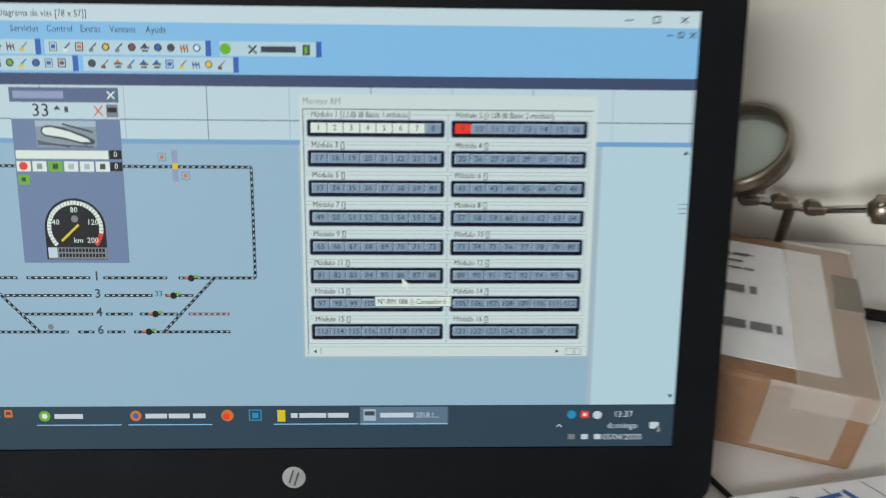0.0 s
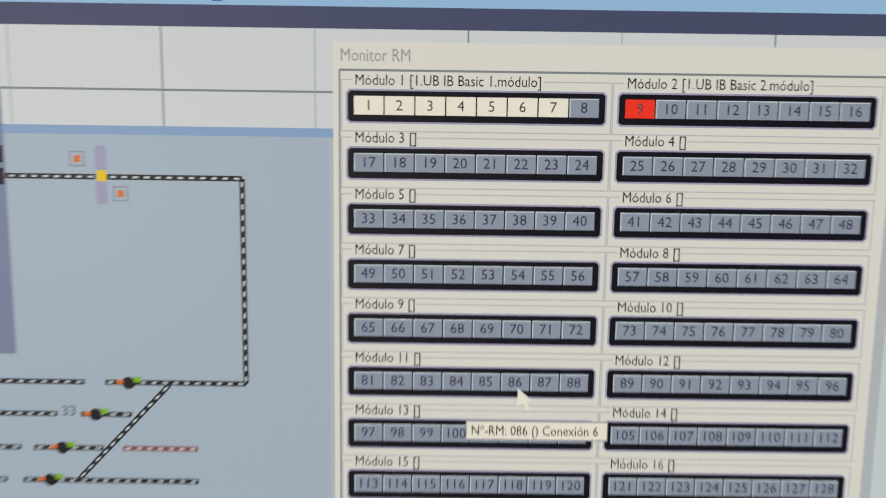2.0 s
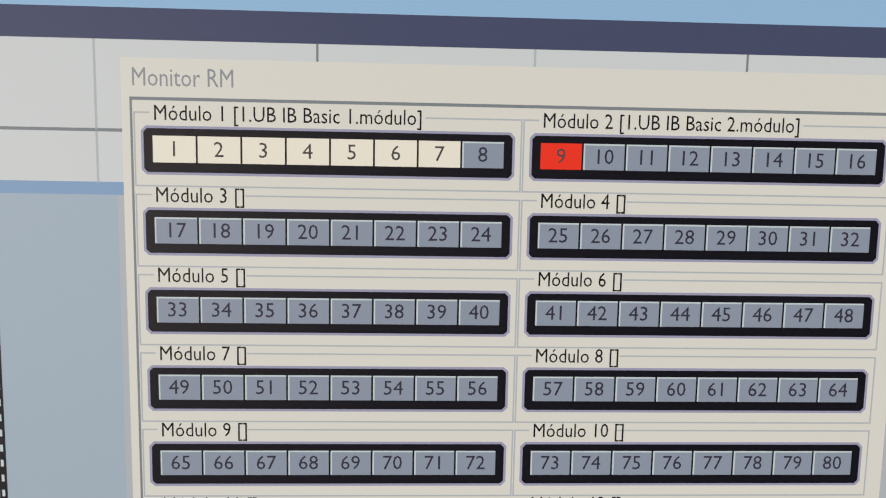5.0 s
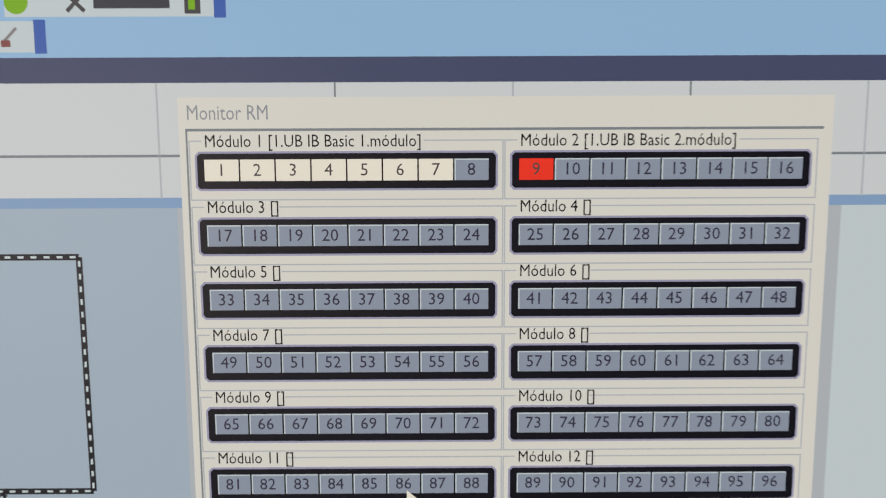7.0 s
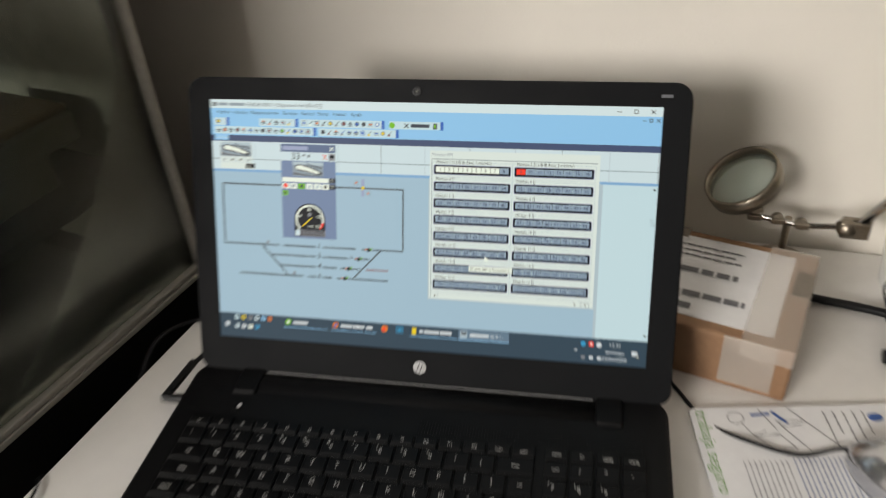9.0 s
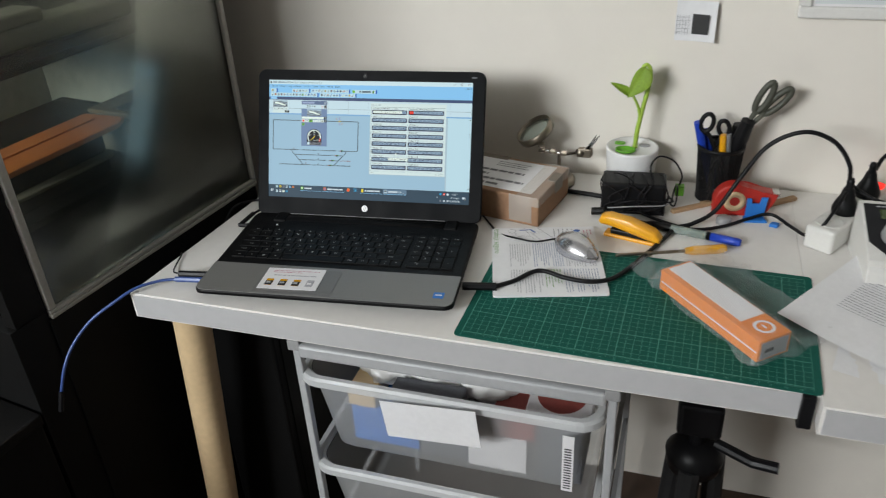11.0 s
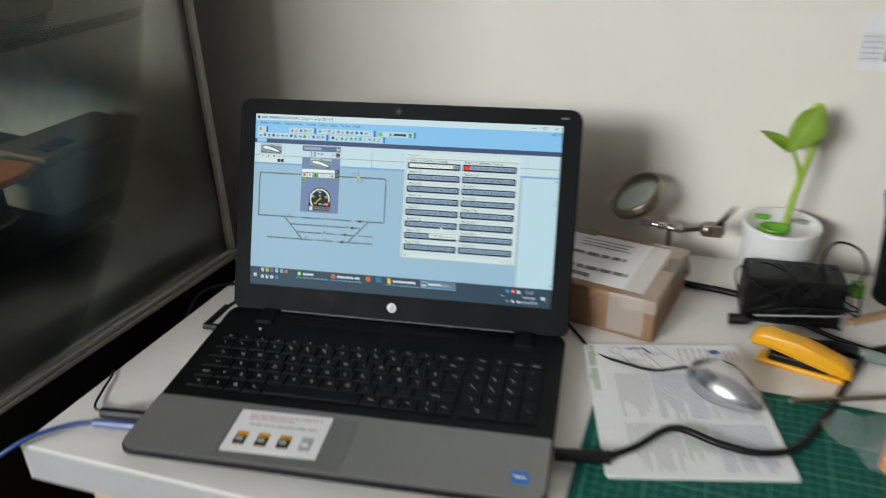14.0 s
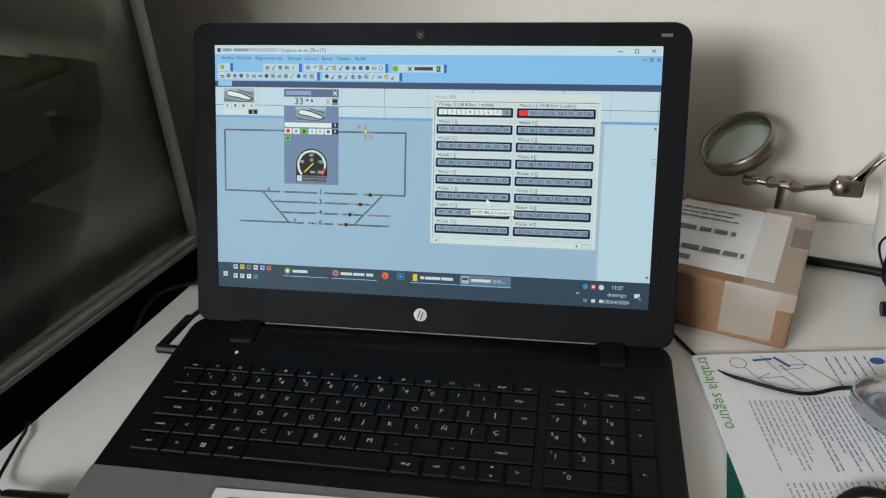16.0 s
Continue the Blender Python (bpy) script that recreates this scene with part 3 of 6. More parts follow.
class Ui:
    """One piece of the picture on the screen: patches, lines and writing in one mesh."""

    def __init__(self, name, label=""):
        self.bm, self.name, self.label = bmesh.new(), name, label

    def patch(self, x0, y0, x1, y1, colour, layer):
        sheet(self.bm, 0, W * (x1 - x0) / 1366, -H * (y1 - y0) / 768, 0, at(x0, y0, layer), CI.index(colour))

    def poly(self, pts, colour, layer):
        f = self.bm.faces.new([self.bm.verts.new(at(x, y, layer).translation) for x, y in pts])
        f.material_index = CI.index(colour)

    def stroke(self, x0, y0, x1, y1, w, colour, layer):
        d = Vector((x1 - x0, y1 - y0)).normalized() * w / 2
        self.poly([(x0 - d.y, y0 + d.x), (x1 - d.y, y1 + d.x), (x1 + d.y, y1 - d.x), (x0 + d.y, y0 - d.x)], colour, layer)

    def outline(self, x0, y0, x1, y1, w, colour, layer):
        for q in ((x0, y0, x1, y0 + w), (x0, y1 - w, x1, y1), (x0, y0 + w, x0 + w, y1 - w), (x1 - w, y0 + w, x1, y1 - w)):
            self.patch(*q, colour, layer)

    def text(self, s, x, y, px, colour, layer, align="LEFT", wide=1.0, bold=0.0):
        write(self.bm, s, px * W / 1366, at(x, y, layer) @ Matrix.Diagonal((wide, 1, 1, 1)), align, bold, CI.index(colour))

    def disc(self, x, y, r, colour, layer, a0=0, a1=360, seg=24):
        self.poly([(x + r * math.cos(radians(a0 + (a1 - a0) * i / seg)), y - r * math.sin(radians(a0 + (a1 - a0) * i / seg))) for i in range(seg + (a1 - a0 < 360))], colour, layer)

    def done(self):
        me = bpy.data.meshes.new(self.name)
        self.bm.to_mesh(me)
        self.bm.free()
        for m in CM:
            me.materials.append(m)
        ob = new(self.name, me)
        ob.parent = screen
        if self.label:
            ob["label"] = self.label
        return ob


rnd = random.Random(5)
u = Ui("title_bar", "pale title bar with program menus")
u.patch(0, 0, 1366, 27, "title", 1)
u.text("VERSION DEMO - [Diagrama de vias [78 x 57]]", 114, 15, 15, "text", 2, wide=0.85)
bars_x = 26
for w in (30, 50):
    u.patch(bars_x, 10, bars_x + w, 19, "pale", 2)
    bars_x += w + 6
u.patch(8, 9, 20, 21, "dark", 2)
u.patch(1240, 14, 1254, 16, "dark", 2)
u.outline(1287, 8, 1299, 20, 2, "dark", 2)
for d in (-1, 1):
    u.stroke(1334, 14 - 5 * d, 1346, 14 + 5 * d, 2, "dark", 2)
u.done()
u = Ui("ribbon", "sky-blue menu and tool bars")
u.patch(0, 27, 1366, 110, "ribbon", 1)
for s, x in (("Archivo", 22), ("Vehiculos", 72), ("Diagrama de vias", 134), ("Servicios", 239), ("Control", 297), ("Extras", 351), ("Ventana", 398), ("Ayuda", 456)):
    u.text(s, x, 39, 15, "text", 3, wide=0.86)
for d in (-1, 1):
    u.stroke(1350, 38 - 5 * d, 1360, 38 + 5 * d, 2, "dark", 3)
u.outline(1330, 33, 1340, 43, 2, "dark", 3)
u.patch(1312, 38, 1322, 40, "dark", 3)
for x0, x1, y in ((10, 60, 57), (160, 286, 57), (292, 560, 57), (574, 740, 57), (10, 344, 83), (352, 604, 83)):
    u.patch(x0, y - 1, x1, y + 22, "side", 2)
    u.patch(x1 - 9, y - 2, x1, y + 23, "blue", 3)
    x = x0 + 6
    while x < x1 - 26 and x0 != 574:
        tone, accent = rnd.choice(("dark", "text", "blue", "grey", "dark")), rnd.choice(("orange", "green", "blue", "grey", "yellow", "dark", "dullred", "white"))
        kind = rnd.randrange(5)
        if kind == 0:
            u.outline(x + 1, y + 3, x + 14, y + 17, 1.6, tone, 4)
            u.patch(x + 4, y + 7, x + 11, y + 13, accent, 5)
        elif kind == 1:
            u.stroke(x + 2, y + 16, x + 14, y + 4, 2.2, tone, 4)
            u.patch(x + 2, y + 13, x + 9, y + 18, accent, 5)
        elif kind == 2:
            u.disc(x + 8, y + 10, 6.5, tone, 4, seg=14)
            u.disc(x + 8, y + 10, 4.2, accent, 5, seg=14)
        elif kind == 3:
            u.patch(x + 1, y + 9, x + 15, y + 12, tone, 4)
            u.poly([(x + 3, y + 9), (x + 8, y + 3), (x + 12, y + 9)], accent, 5)
            u.patch(x + 3, y + 14, x + 13, y + 17, tone, 6)
        else:
            for k in range(3):
                u.stroke(x + 3 + 5 * k, y + 4 + rnd.uniform(0, 3), x + 4 + 5 * k, y + 17, 1.8, tone, 4)
            u.patch(x + 2, y + 9, x + 14, y + 12, accent, 5)
        x += 21
u.disc(583, 68, 9, "green", 3)
u.stroke(621, 62, 634, 75, 3, "dark", 3)
u.stroke(634, 62, 621, 75, 3, "dark", 4)
u.patch(641, 63, 698, 73, "text", 3)
u.patch(709, 60, 721, 77, "dark", 3)
u.patch(712, 63, 717, 74, "green", 4)
u.done()
u = Ui("dark_bar", "dark slate bar under the tools")
u.patch(0, 109, 1366, 128, "bar", 2)
u.patch(10, 107, 56, 125, "ribbon", 3)
u.text("Vía-Dia", 16, 117, 13, "sheet", 4)
u.done()
u = Ui("vehicle_table", "white table strip with a vehicle picture")
u.patch(0, 128, 1366, 216, "sheet", 1)
u.patch(0, 182, 1366, 184, "line", 2)
for i in range(1, 11):
    u.patch(6 + 135.6 * i, 128, 7.5 + 135.6 * i, 216, "soft" if i % 2 else "line", 2)
u.patch(0, 215, 1366, 223, "edge", 2)
u.patch(26, 130, 132, 214, "window", 3)


def engine(u, x, y, w, h, layer):
    u.patch(x, y, x + w, y + h, "pale", layer)
    u.patch(x, y, x + w, y + h * 0.22, "soft", layer + 1)
    for k in range(4):
        u.stroke(x + 2, y + h * (0.72 + 0.05 * k), x + w * (0.35 + 0.2 * k), y + h - 1, 2, "dark" if k % 2 else "grey", layer + 2)
    q = [(0.08, 0.42), (0.10, 0.24), (0.22, 0.16), (0.45, 0.24), (0.78, 0.50), (0.97, 0.72), (0.96, 0.86), (0.82, 0.90), (0.45, 0.70), (0.14, 0.58)]
    u.poly([(x + a * w, y + b2 * h) for a, b2 in q], "dark", layer + 3)
    q = [(0.10, 0.40), (0.14, 0.26), (0.26, 0.24), (0.55, 0.40), (0.84, 0.66), (0.90, 0.78), (0.76, 0.80), (0.45, 0.62), (0.16, 0.52)]
    u.poly([(x + a * w, y + b2 * h) for a, b2 in q], "white", layer + 4)
    u.stroke(x + w * 0.45, y + h * 0.12, x + w * 0.95, y + h * 0.42, 3, "dark", layer + 5)


engine(u, 28, 131, 102, 44, 4)
for i in range(4):
    u.outline(26 + 27 * i, 177, 52 + 27 * i, 194, 1, "soft", 4)
    u.patch(36 + 27 * i, 182, 43 + 27 * i, 189, ("pale", "dark", "dark", "pale")[i], 4)
u.patch(110, 197, 140, 211, "dial", 4)
u.text("0", 125, 204, 13, "white", 5, "CENTER")
u.done()

# track plan
u = Ui("track_plan", "schematic railway track plan in dashed black lines")


def track(x0, y0, x1, y1, layer=3, colour="track"):
    y0, y1 = (v + 1 + (v - 260) * 0.008 for v in (y0, y1))
    u.stroke(x0, y0, x1, y1, 5, colour, layer)
    d = Vector((x1 - x0, y1 - y0))
    n = int(d.length / 10)
    for i in range(n):
        a = Vector((x0, y0)) + d * ((i + 0.3) / n)
        b2 = Vector((x0, y0)) + d * ((i + 0.75) / n)
        u.stroke(a.x, a.y, b2.x, b2.y, 1.8, "side", layer + 1)


for q in ((30, 260, 618, 260), (618, 260, 618, 450), (30, 260, 30, 450), (30, 450, 213, 450), (228, 450, 336, 450), (358, 450, 467, 450), (486, 450, 618, 450),
          (188, 481, 336, 481), (358, 481, 440, 481), (462, 481, 510, 481), (212, 514, 336, 514), (358, 514, 404, 514), (416, 514, 482, 514), (77, 546, 292, 546), (308, 546, 336, 546), (358, 546, 389, 546), (404, 546, 571, 546),
          (156, 452, 241, 544), (546, 452, 458, 544)):
    track(*q)
track(500, 514, 571, 514, 2, "dullred")
for s, y in (("1", 450), ("3", 481), ("4", 514), ("6", 546)):
    u.text(s, 347, y, 22, "dark", 4, "CENTER", bold=0.0001)
u.text("33", 451, 481, 14, "dark", 4, "CENTER")
for x, y in ((508, 453), (476, 484), (443, 517), (430, 549)):
    u.disc(x, y, 6, "dial", 5)
    u.patch(x + 5, y - 6, x + 12, y - 1, "green", 6)
    u.patch(x - 11, y - 3, x - 5, y + 1, "orange", 6)
for x, y in ((176, 444), (262, 540)):
    u.disc(x, y, 5, "grey", 5)
u.patch(486, 233, 496, 286, "off", 5)
u.patch(487, 255, 496, 265, "yellow", 6)
for x, y in ((470, 246), (508, 277)):
    u.outline(x - 7, y - 8, x + 7, y + 6, 1.5, "pale", 5)
    u.patch(x - 3, y - 4, x + 3, y + 2, "orange", 6)
u.done()

# speed window
u = Ui("speed_window", "small blue-grey window with a speedometer dial")
u.patch(228, 132, 405, 426, "panel", 8)
u.patch(228, 132, 405, 156, "paneltop", 9)
u.patch(234, 138, 316, 150, "off", 10)
for d in (-1, 1):
    u.stroke(387, 144 - 6 * d, 399, 144 + 6 * d, 2.5, "white", 10)
u.patch(228, 156, 405, 183, "sheet", 9)
u.text("33", 262, 170, 30, "dial", 10)
u.poly([(298, 168), (304, 161), (310, 168)], "dark", 10)
u.patch(316, 163, 322, 172, "dark", 10)
u.stroke(364, 161, 378, 178, 2, "red", 10)
u.stroke(378, 161, 364, 178, 2, "orange", 11)
u.patch(384, 159, 403, 180, "grey", 10)
u.patch(386, 164, 401, 172, "dial", 11)
engine(u, 266, 186, 99, 44, 9)
u.patch(230, 235, 382, 249, "white", 9)
u.patch(384, 234, 404, 249, "dial", 9)
u.patch(384, 254, 404, 269, "dial", 9)
for y in (241, 261):
    u.text("0", 394, y, 13, "white", 10, "CENTER")
for i, c in enumerate(("white", "white", "green", "white", "white", "white")):
    u.patch(230 + 26 * i, 253, 253 + 26 * i, 270, c, 9)
u.disc(241, 261, 7, "red", 10)
for i, c in ((1, "pale"), (2, "text"), (3, "soft"), (4, "soft"), (5, "dark")):
    u.patch(237 + 26 * i, 257, 246 + 26 * i, 266, c, 10)
u.patch(231, 276, 249, 292, "green", 9)
u.patch(236, 280, 243, 287, "text", 10)
u.disc(318, 366, 51, "dial", 9, 0, 180)
u.patch(267, 366, 369, 420, "dial", 9)
seg = 36
for i in range(seg):
    t0, t1 = 222 - 264 * i / seg, 222 - 264 * (i + 0.86) / seg
    c = "red" if i > 31 else "white"
    u.poly([(318 + r * math.cos(radians(t)), 366 - r * math.sin(radians(t))) for r, t in ((47, t0), (47, t1), (40, t1), (40, t0))], c, 10)
for s, x, y in (("40", 286, 356), ("80", 318, 335), ("120", 348, 356), ("km", 322, 387), ("200", 346, 387)):
    u.text(s, x, y, 13, "white", 11, "CENTER")
u.disc(318, 350, 6, "grey", 11)
u.stroke(324, 360, 294, 388, 4, "yellow", 12)
u.patch(270, 399, 369, 419, "grey", 12)
u.patch(270, 399, 285, 417, "sheet", 13)
for r in (0, 1):
    for i in range(14):
        u.patch(288 + i * 5.6, 401 + r * 9, 292 + i * 5.6, 407 + r * 9, "dial", 13)
u.done()

# feedback monitor window
u = Ui("window_shadow", "soft grey edge round the window")
u.patch(697, 223, 1209, 598, "soft", 14)
u.done()
u = Ui("monitor_window", "pale window of numbered feedback modules")
u.patch(701, 139, 1201, 594, "window", 15)
u.done()
u = Ui("window_title", "grey window title")
u.text("Monitor RM", 707, 151, 16, "pale", 16, wide=0.79)
u.done()
u = Ui("window_line", "thin grey line")
u.patch(706, 162.5, 1194, 164.5, "line", 16)
u.done()
u = Ui("window_line", "thin grey line")
u.patch(706, 164, 707.5, 590, "line", 16)
u.done()
u = Ui("scroll_bar", "pale scroll bar with small arrows")
u.patch(706, 576, 1198, 577, "soft", 16)
u.poly([(716, 585), (721, 581), (721, 589)], "dial", 16)
u.patch(728, 578, 729, 590, "line", 16)
u.outline(1163, 579, 1190, 592, 1, "line", 16)
u.text("1", 1178, 586, 13, "dial", 17, "CENTER")
u.poly([(1150, 585), (1145, 581), (1145, 589)], "dial", 16)
u.done()
for i in range(16):
    r, right = divmod(i, 2)
    x0, y0 = (955.5 if right else 714), 181.4 + 50.5 * r
    u = Ui("module_box", "black framed row of eight numbered cells" if i > 1 else ("module row with seven white cells lit" if not right else "module row with one red cell lit"))
    u.outline(x0 - 6, y0 - 10, x0 + 235, y0 + 36, 1, "soft", 16)
    name = "Módulo %d " % (i + 1) + ("[1.UB IB Basic %d.módulo]" % (i + 1) if i < 2 else "[]")
    u.patch(x0 + 4, y0 - 12, x0 + (174 if i < 2 else 62), y0 - 6, "window", 17)
    u.text(name, x0 + 6, y0 - 9, 13.5, "dial", 18, wide=0.86)
    for grow, cut, tone, layer in ((1.6, 3.0, "off", 17), (0.0, 2.2, "navy", 17.5)):
        xa, xb, ya, yb = x0 - grow, x0 + 229 + grow, y0 - grow, y0 + 27 + grow
        u.poly([(xa + cut, ya), (xb - cut, ya), (xb, ya + cut), (xb, yb - cut), (xb - cut, yb), (xa + cut, yb), (xa, yb - cut), (xa, ya + cut)][::-1], tone, layer)
    for c in range(8):
        n = i * 8 + c + 1
        colour = "white" if n < 8 else "red" if n == 9 else "cell"
        cx = x0 + 5.5 + c * 27.4
        v = Ui("number_cell", "" if colour == "cell" else "lit %s number cell" % colour)
        v.patch(cx, y0 + 4.5, cx + 26.2, y0 + 21, "side" if colour == "cell" else colour, 18)
        v.patch(cx + 1, y0 + 5.5, cx + 26.2, y0 + 21, colour, 19)
        v.text(str(n), cx + 13, y0 + 13, 13.5, ("numeral" if colour == "cell" else "thin") if colour != "red" else "dark", 20, "CENTER")
        v.done()
    u.done()
u = Ui("tooltip", "pale tooltip beside the pointer")
u.patch(824, 484, 958, 503, "line", 21)
u.patch(825, 485, 957, 502, "white", 22)
u.text("Nº-RM: 086 () Conexión 6", 829, 494, 13.5, "dial", 23, wide=0.82)
u.poly([(872, 452), (872, 470), (877, 466), (881, 474), (884, 472), (880, 465), (886, 464)], "white", 24)
u.done()
u = Ui("side_panel", "bright blank strip beside the plan")
u.patch(1204, 223, 1366, 687, "soft", 2)
u.patch(1212, 223, 1366, 687, "side", 3)
u.poly([(1352, 236), (1362, 236), (1357, 229)], "dark", 4)
u.poly([(1352, 668), (1362, 668), (1357, 675)], "dark", 4)
for y in (320, 328, 336):
    u.patch(1350, y, 1364, y + 1.5, "line", 4)
u.done()
u = Ui("task_bar", "dark task bar with coloured icons and a clock")
u.patch(0, 687, 1366, 768, "task", 2)
for dx in (0, 8):
    for dy in (0, 8):
        u.patch(18 + dx, 717 + dy, 25 + dx, 724 + dy, "tasktext", 3)
for k, (c, x) in enumerate((("side", 60), ("yellow", 83), ("grey", 106), ("sheet", 129), ("ribbon", 152), ("orange", 174))):
    u.patch(x - 7, 693, x + 7, 707, c, 3)
    u.patch(x - 4, 697, x + 4, 702, "dark", 4)
for c, x in (("sheet", 60), ("tasktext", 83), ("white", 106), ("tblue", 129)):
    u.patch(x - 7, 723, x + 7, 737, c, 3)
    u.patch(x - 3, 726, x + 2, 731, "dark", 4)
for x0, x1 in ((222, 371), (383, 531), (640, 792)):
    u.patch(x0, 721, x1, 723, "ribbon", 3)
u.patch(796, 690, 954, 723, "taskon", 3)
u.patch(796, 721, 954, 723.5, "ribbon", 4)
u.disc(237, 705, 10, "green", 3)
u.disc(237, 705, 5, "white", 4)
u.patch(254, 701, 304, 710, "tasktext", 3)
u.disc(397, 705, 10, "orange", 3)
u.disc(397, 705, 5, "blue", 4)
for x0, x1 in ((414, 452), (455, 492), (498, 520)):
    u.patch(x0, 701, x1, 710, "tasktext", 3)
u.disc(559, 705, 11, "orange", 3)
u.disc(557, 707, 6, "red", 4)
u.outline(597, 694, 620, 715, 2, "tblue", 3)
u.patch(603, 700, 614, 710, "tblue", 4)
u.patch(648, 695, 662, 717, "yellow", 3)
for x0, x1 in ((672, 684), (687, 735), (738, 775)):
    u.patch(x0, 701, x1, 710, "tasktext", 3)
u.patch(802, 694, 824, 716, "soft", 5)
u.patch(804, 698, 822, 706, "dark", 6)
u.patch(832, 701, 892, 710, "tasktext", 5)
u.text("2018.1...", 896, 706, 15, "tasktext", 5, wide=0.82)
u.disc(1179, 706, 8, "tblue", 3)
u.patch(1196, 699, 1210, 713, "red", 3)
u.patch(1200, 703, 1206, 709, "white", 4)
u.disc(1226, 707, 8, "tasktext", 3)
u.text("13:37", 1273, 706, 16, "tasktext", 3, "CENTER")
u.text("domingo", 1273, 728, 16, "tasktext", 3, "CENTER")
u.text("05/04/2020", 1273, 750, 16, "tasktext", 3, "CENTER")
u.patch(1323, 721, 1340, 734, "tasktext", 3)
u.disc(1340, 736, 7, "dark", 4)
u.text("2", 1340, 736, 11, "white", 5, "CENTER")
u.stroke(1152, 730, 1157, 725, 2, "tasktext", 3)
u.stroke(1157, 725, 1162, 730, 2, "tasktext", 4)
for x in (1180, 1204, 1228):
    u.patch(x - 6, 744, x + 6, 754, "tasktext" if x > 1180 else "grey", 3)
u.done()

# ---- things on the laptop ----
card = thing("card", "white printed card with four small pictures lying on the touchpad", "card", LAP @ Matrix.Translation((0.117, -0.2095, 0.0228)) @ Matrix.Rotation(radians(1.5), 4, "Z"))
part("sheet_of_card", prism(rounded(-0.0445, 0.0445, -0.0275, 0.0275, 0.001), 0, 0.0006), M["card"], card)
cp = bmesh.new()
bars(cp, -0.034, 0.036, 0.014, 0.0225, 2, Matrix.Translation((0, 0, 0.0008)), 3, 0.26)
part("heading", cp, M["redink"], card)
cp = bmesh.new()
bars(cp, -0.030, 0.036, 0.006, 0.010, 1, Matrix.Translation((0, 0, 0.0008)), 4, 0.5)
part("subheading", cp, M["faint"], card)
for i, k in enumerate(("amber", "amber", "amber", "faint")):
    cp = bmesh.new()
    sheet(cp, -0.0365 + i * 0.0205, -0.0255 + i * 0.0205, -0.019, -0.002, Matrix.Translation((0, 0, 0.0008)))
    sheet(cp, -0.0365 + i * 0.0205, -0.0255 + i * 0.0205, -0.0185, -0.0075, Matrix.Translation((0, 0, 0.0010)), 1)
    sheet(cp, -0.0350 + i * 0.0205, -0.0285 + i * 0.0205, -0.0140, -0.0095, Matrix.Translation((0, 0, 0.0012)), 2)
    part("picture", cp, [M[k], M["dark"] if i < 3 else M["faint"], M["faint"] if i < 3 else M["card"]], card)


def cable(name, label, pts, r, material, ends=(), category="cable"):
    """A cord with moulded ends: (point, point, radius, material)."""
    t = thing(name, label, category, Matrix.Translation(pts[0]))
    off = Vector(pts[0])
    part("cord", tube([Vector(p) - off for p in pts], r, 8, 8), M[material], t, "", True)
    for p, q, rad, mt in ends:
        part("plug", tube([Vector(p) - off, (Vector(p) + Vector(q)) / 2 - off, Vector(q) - off], rad, 1, 8), M[mt], t, "moulded plug", False)
    return t


Z = D
cable("charger_cable", "thin black charger lead plugged into the laptop", [(-0.034, -0.004, Z + 0.012), (-0.030, 0.03, Z + 0.010), (-0.045, 0.06, Z + 0.004), (-0.075, 0.055, Z + 0.003), (-0.092, 0.02, Z + 0.003), (-0.093, -0.03, Z - 0.03)], 0.0021, "black",
      [((-0.0365, -0.046, Z + 0.012), (-0.035, -0.002, Z + 0.012), 0.0036, "black"), ((-0.038, -0.045, Z + 0.012), (-0.010, -0.043, Z + 0.012), 0.0040, "black")])
cable("usb_cable", "translucent blue printer-style cable hanging over the desk edge", [(-0.046, -0.217, Z + 0.010), (-0.070, -0.228, Z + 0.010), (-0.094, -0.252, Z + 0.009), (-0.117, -0.275, Z - 0.003), (-0.150, -0.300, Z - 0.027), (-0.172, -0.325, Z - 0.058), (-0.180, -0.345, Z - 0.086), (-0.186, -0.360, Z - 0.122)], 0.0024, "bluecable",
      [((-0.048, -0.218, Z + 0.010), (-0.004, -0.212, Z + 0.011), 0.0044, "bluecable"), ((-0.1855, -0.3595, Z - 0.120), (-0.190, -0.368, Z - 0.152), 0.0040, "black")])
cable("thin_cable", "thin black lead looping on the white desk", [(-0.049, -0.204, Z + 0.011), (-0.070, -0.192, Z + 0.005), (-0.082, -0.165, Z + 0.003), (-0.088, -0.145, Z + 0.003), (-0.097, -0.13, Z - 0.004), (-0.100, -0.115, Z - 0.05), (-0.102, -0.11, Z - 0.16)], 0.0013, "black",
      [((-0.050, -0.204, Z + 0.011), (-0.002, -0.198, Z + 0.012), 0.0052, "black")])
cable("power_cable", "thick black cable running across the desk to the power strip", [(0.424, -0.130, Z + 0.009), (0.448, -0.108, Z + 0.008), (0.479, -0.078, Z + 0.012), (0.520, -0.086, Z + 0.010), (0.556, -0.088, Z + 0.010), (0.588, -0.066, Z + 0.008), (0.618, -0.005, Z + 0.006), (0.645, 0.06, Z + 0.005),
      (0.665, 0.104, Z + 0.006), (0.690, 0.118, Z + 0.010), (0.722, 0.135, Z + 0.028), (0.752, 0.150, Z + 0.080), (0.785, 0.155, Z + 0.135), (0.830, 0.152, Z + 0.162), (0.872, 0.150, Z + 0.152), (0.900, 0.149, Z + 0.118), (0.907, 0.149, Z + 0.080)], 0.0034, "black",
      [((0.380, -0.140, Z + 0.010), (0.428, -0.129, Z + 0.009), 0.0062, "black")])
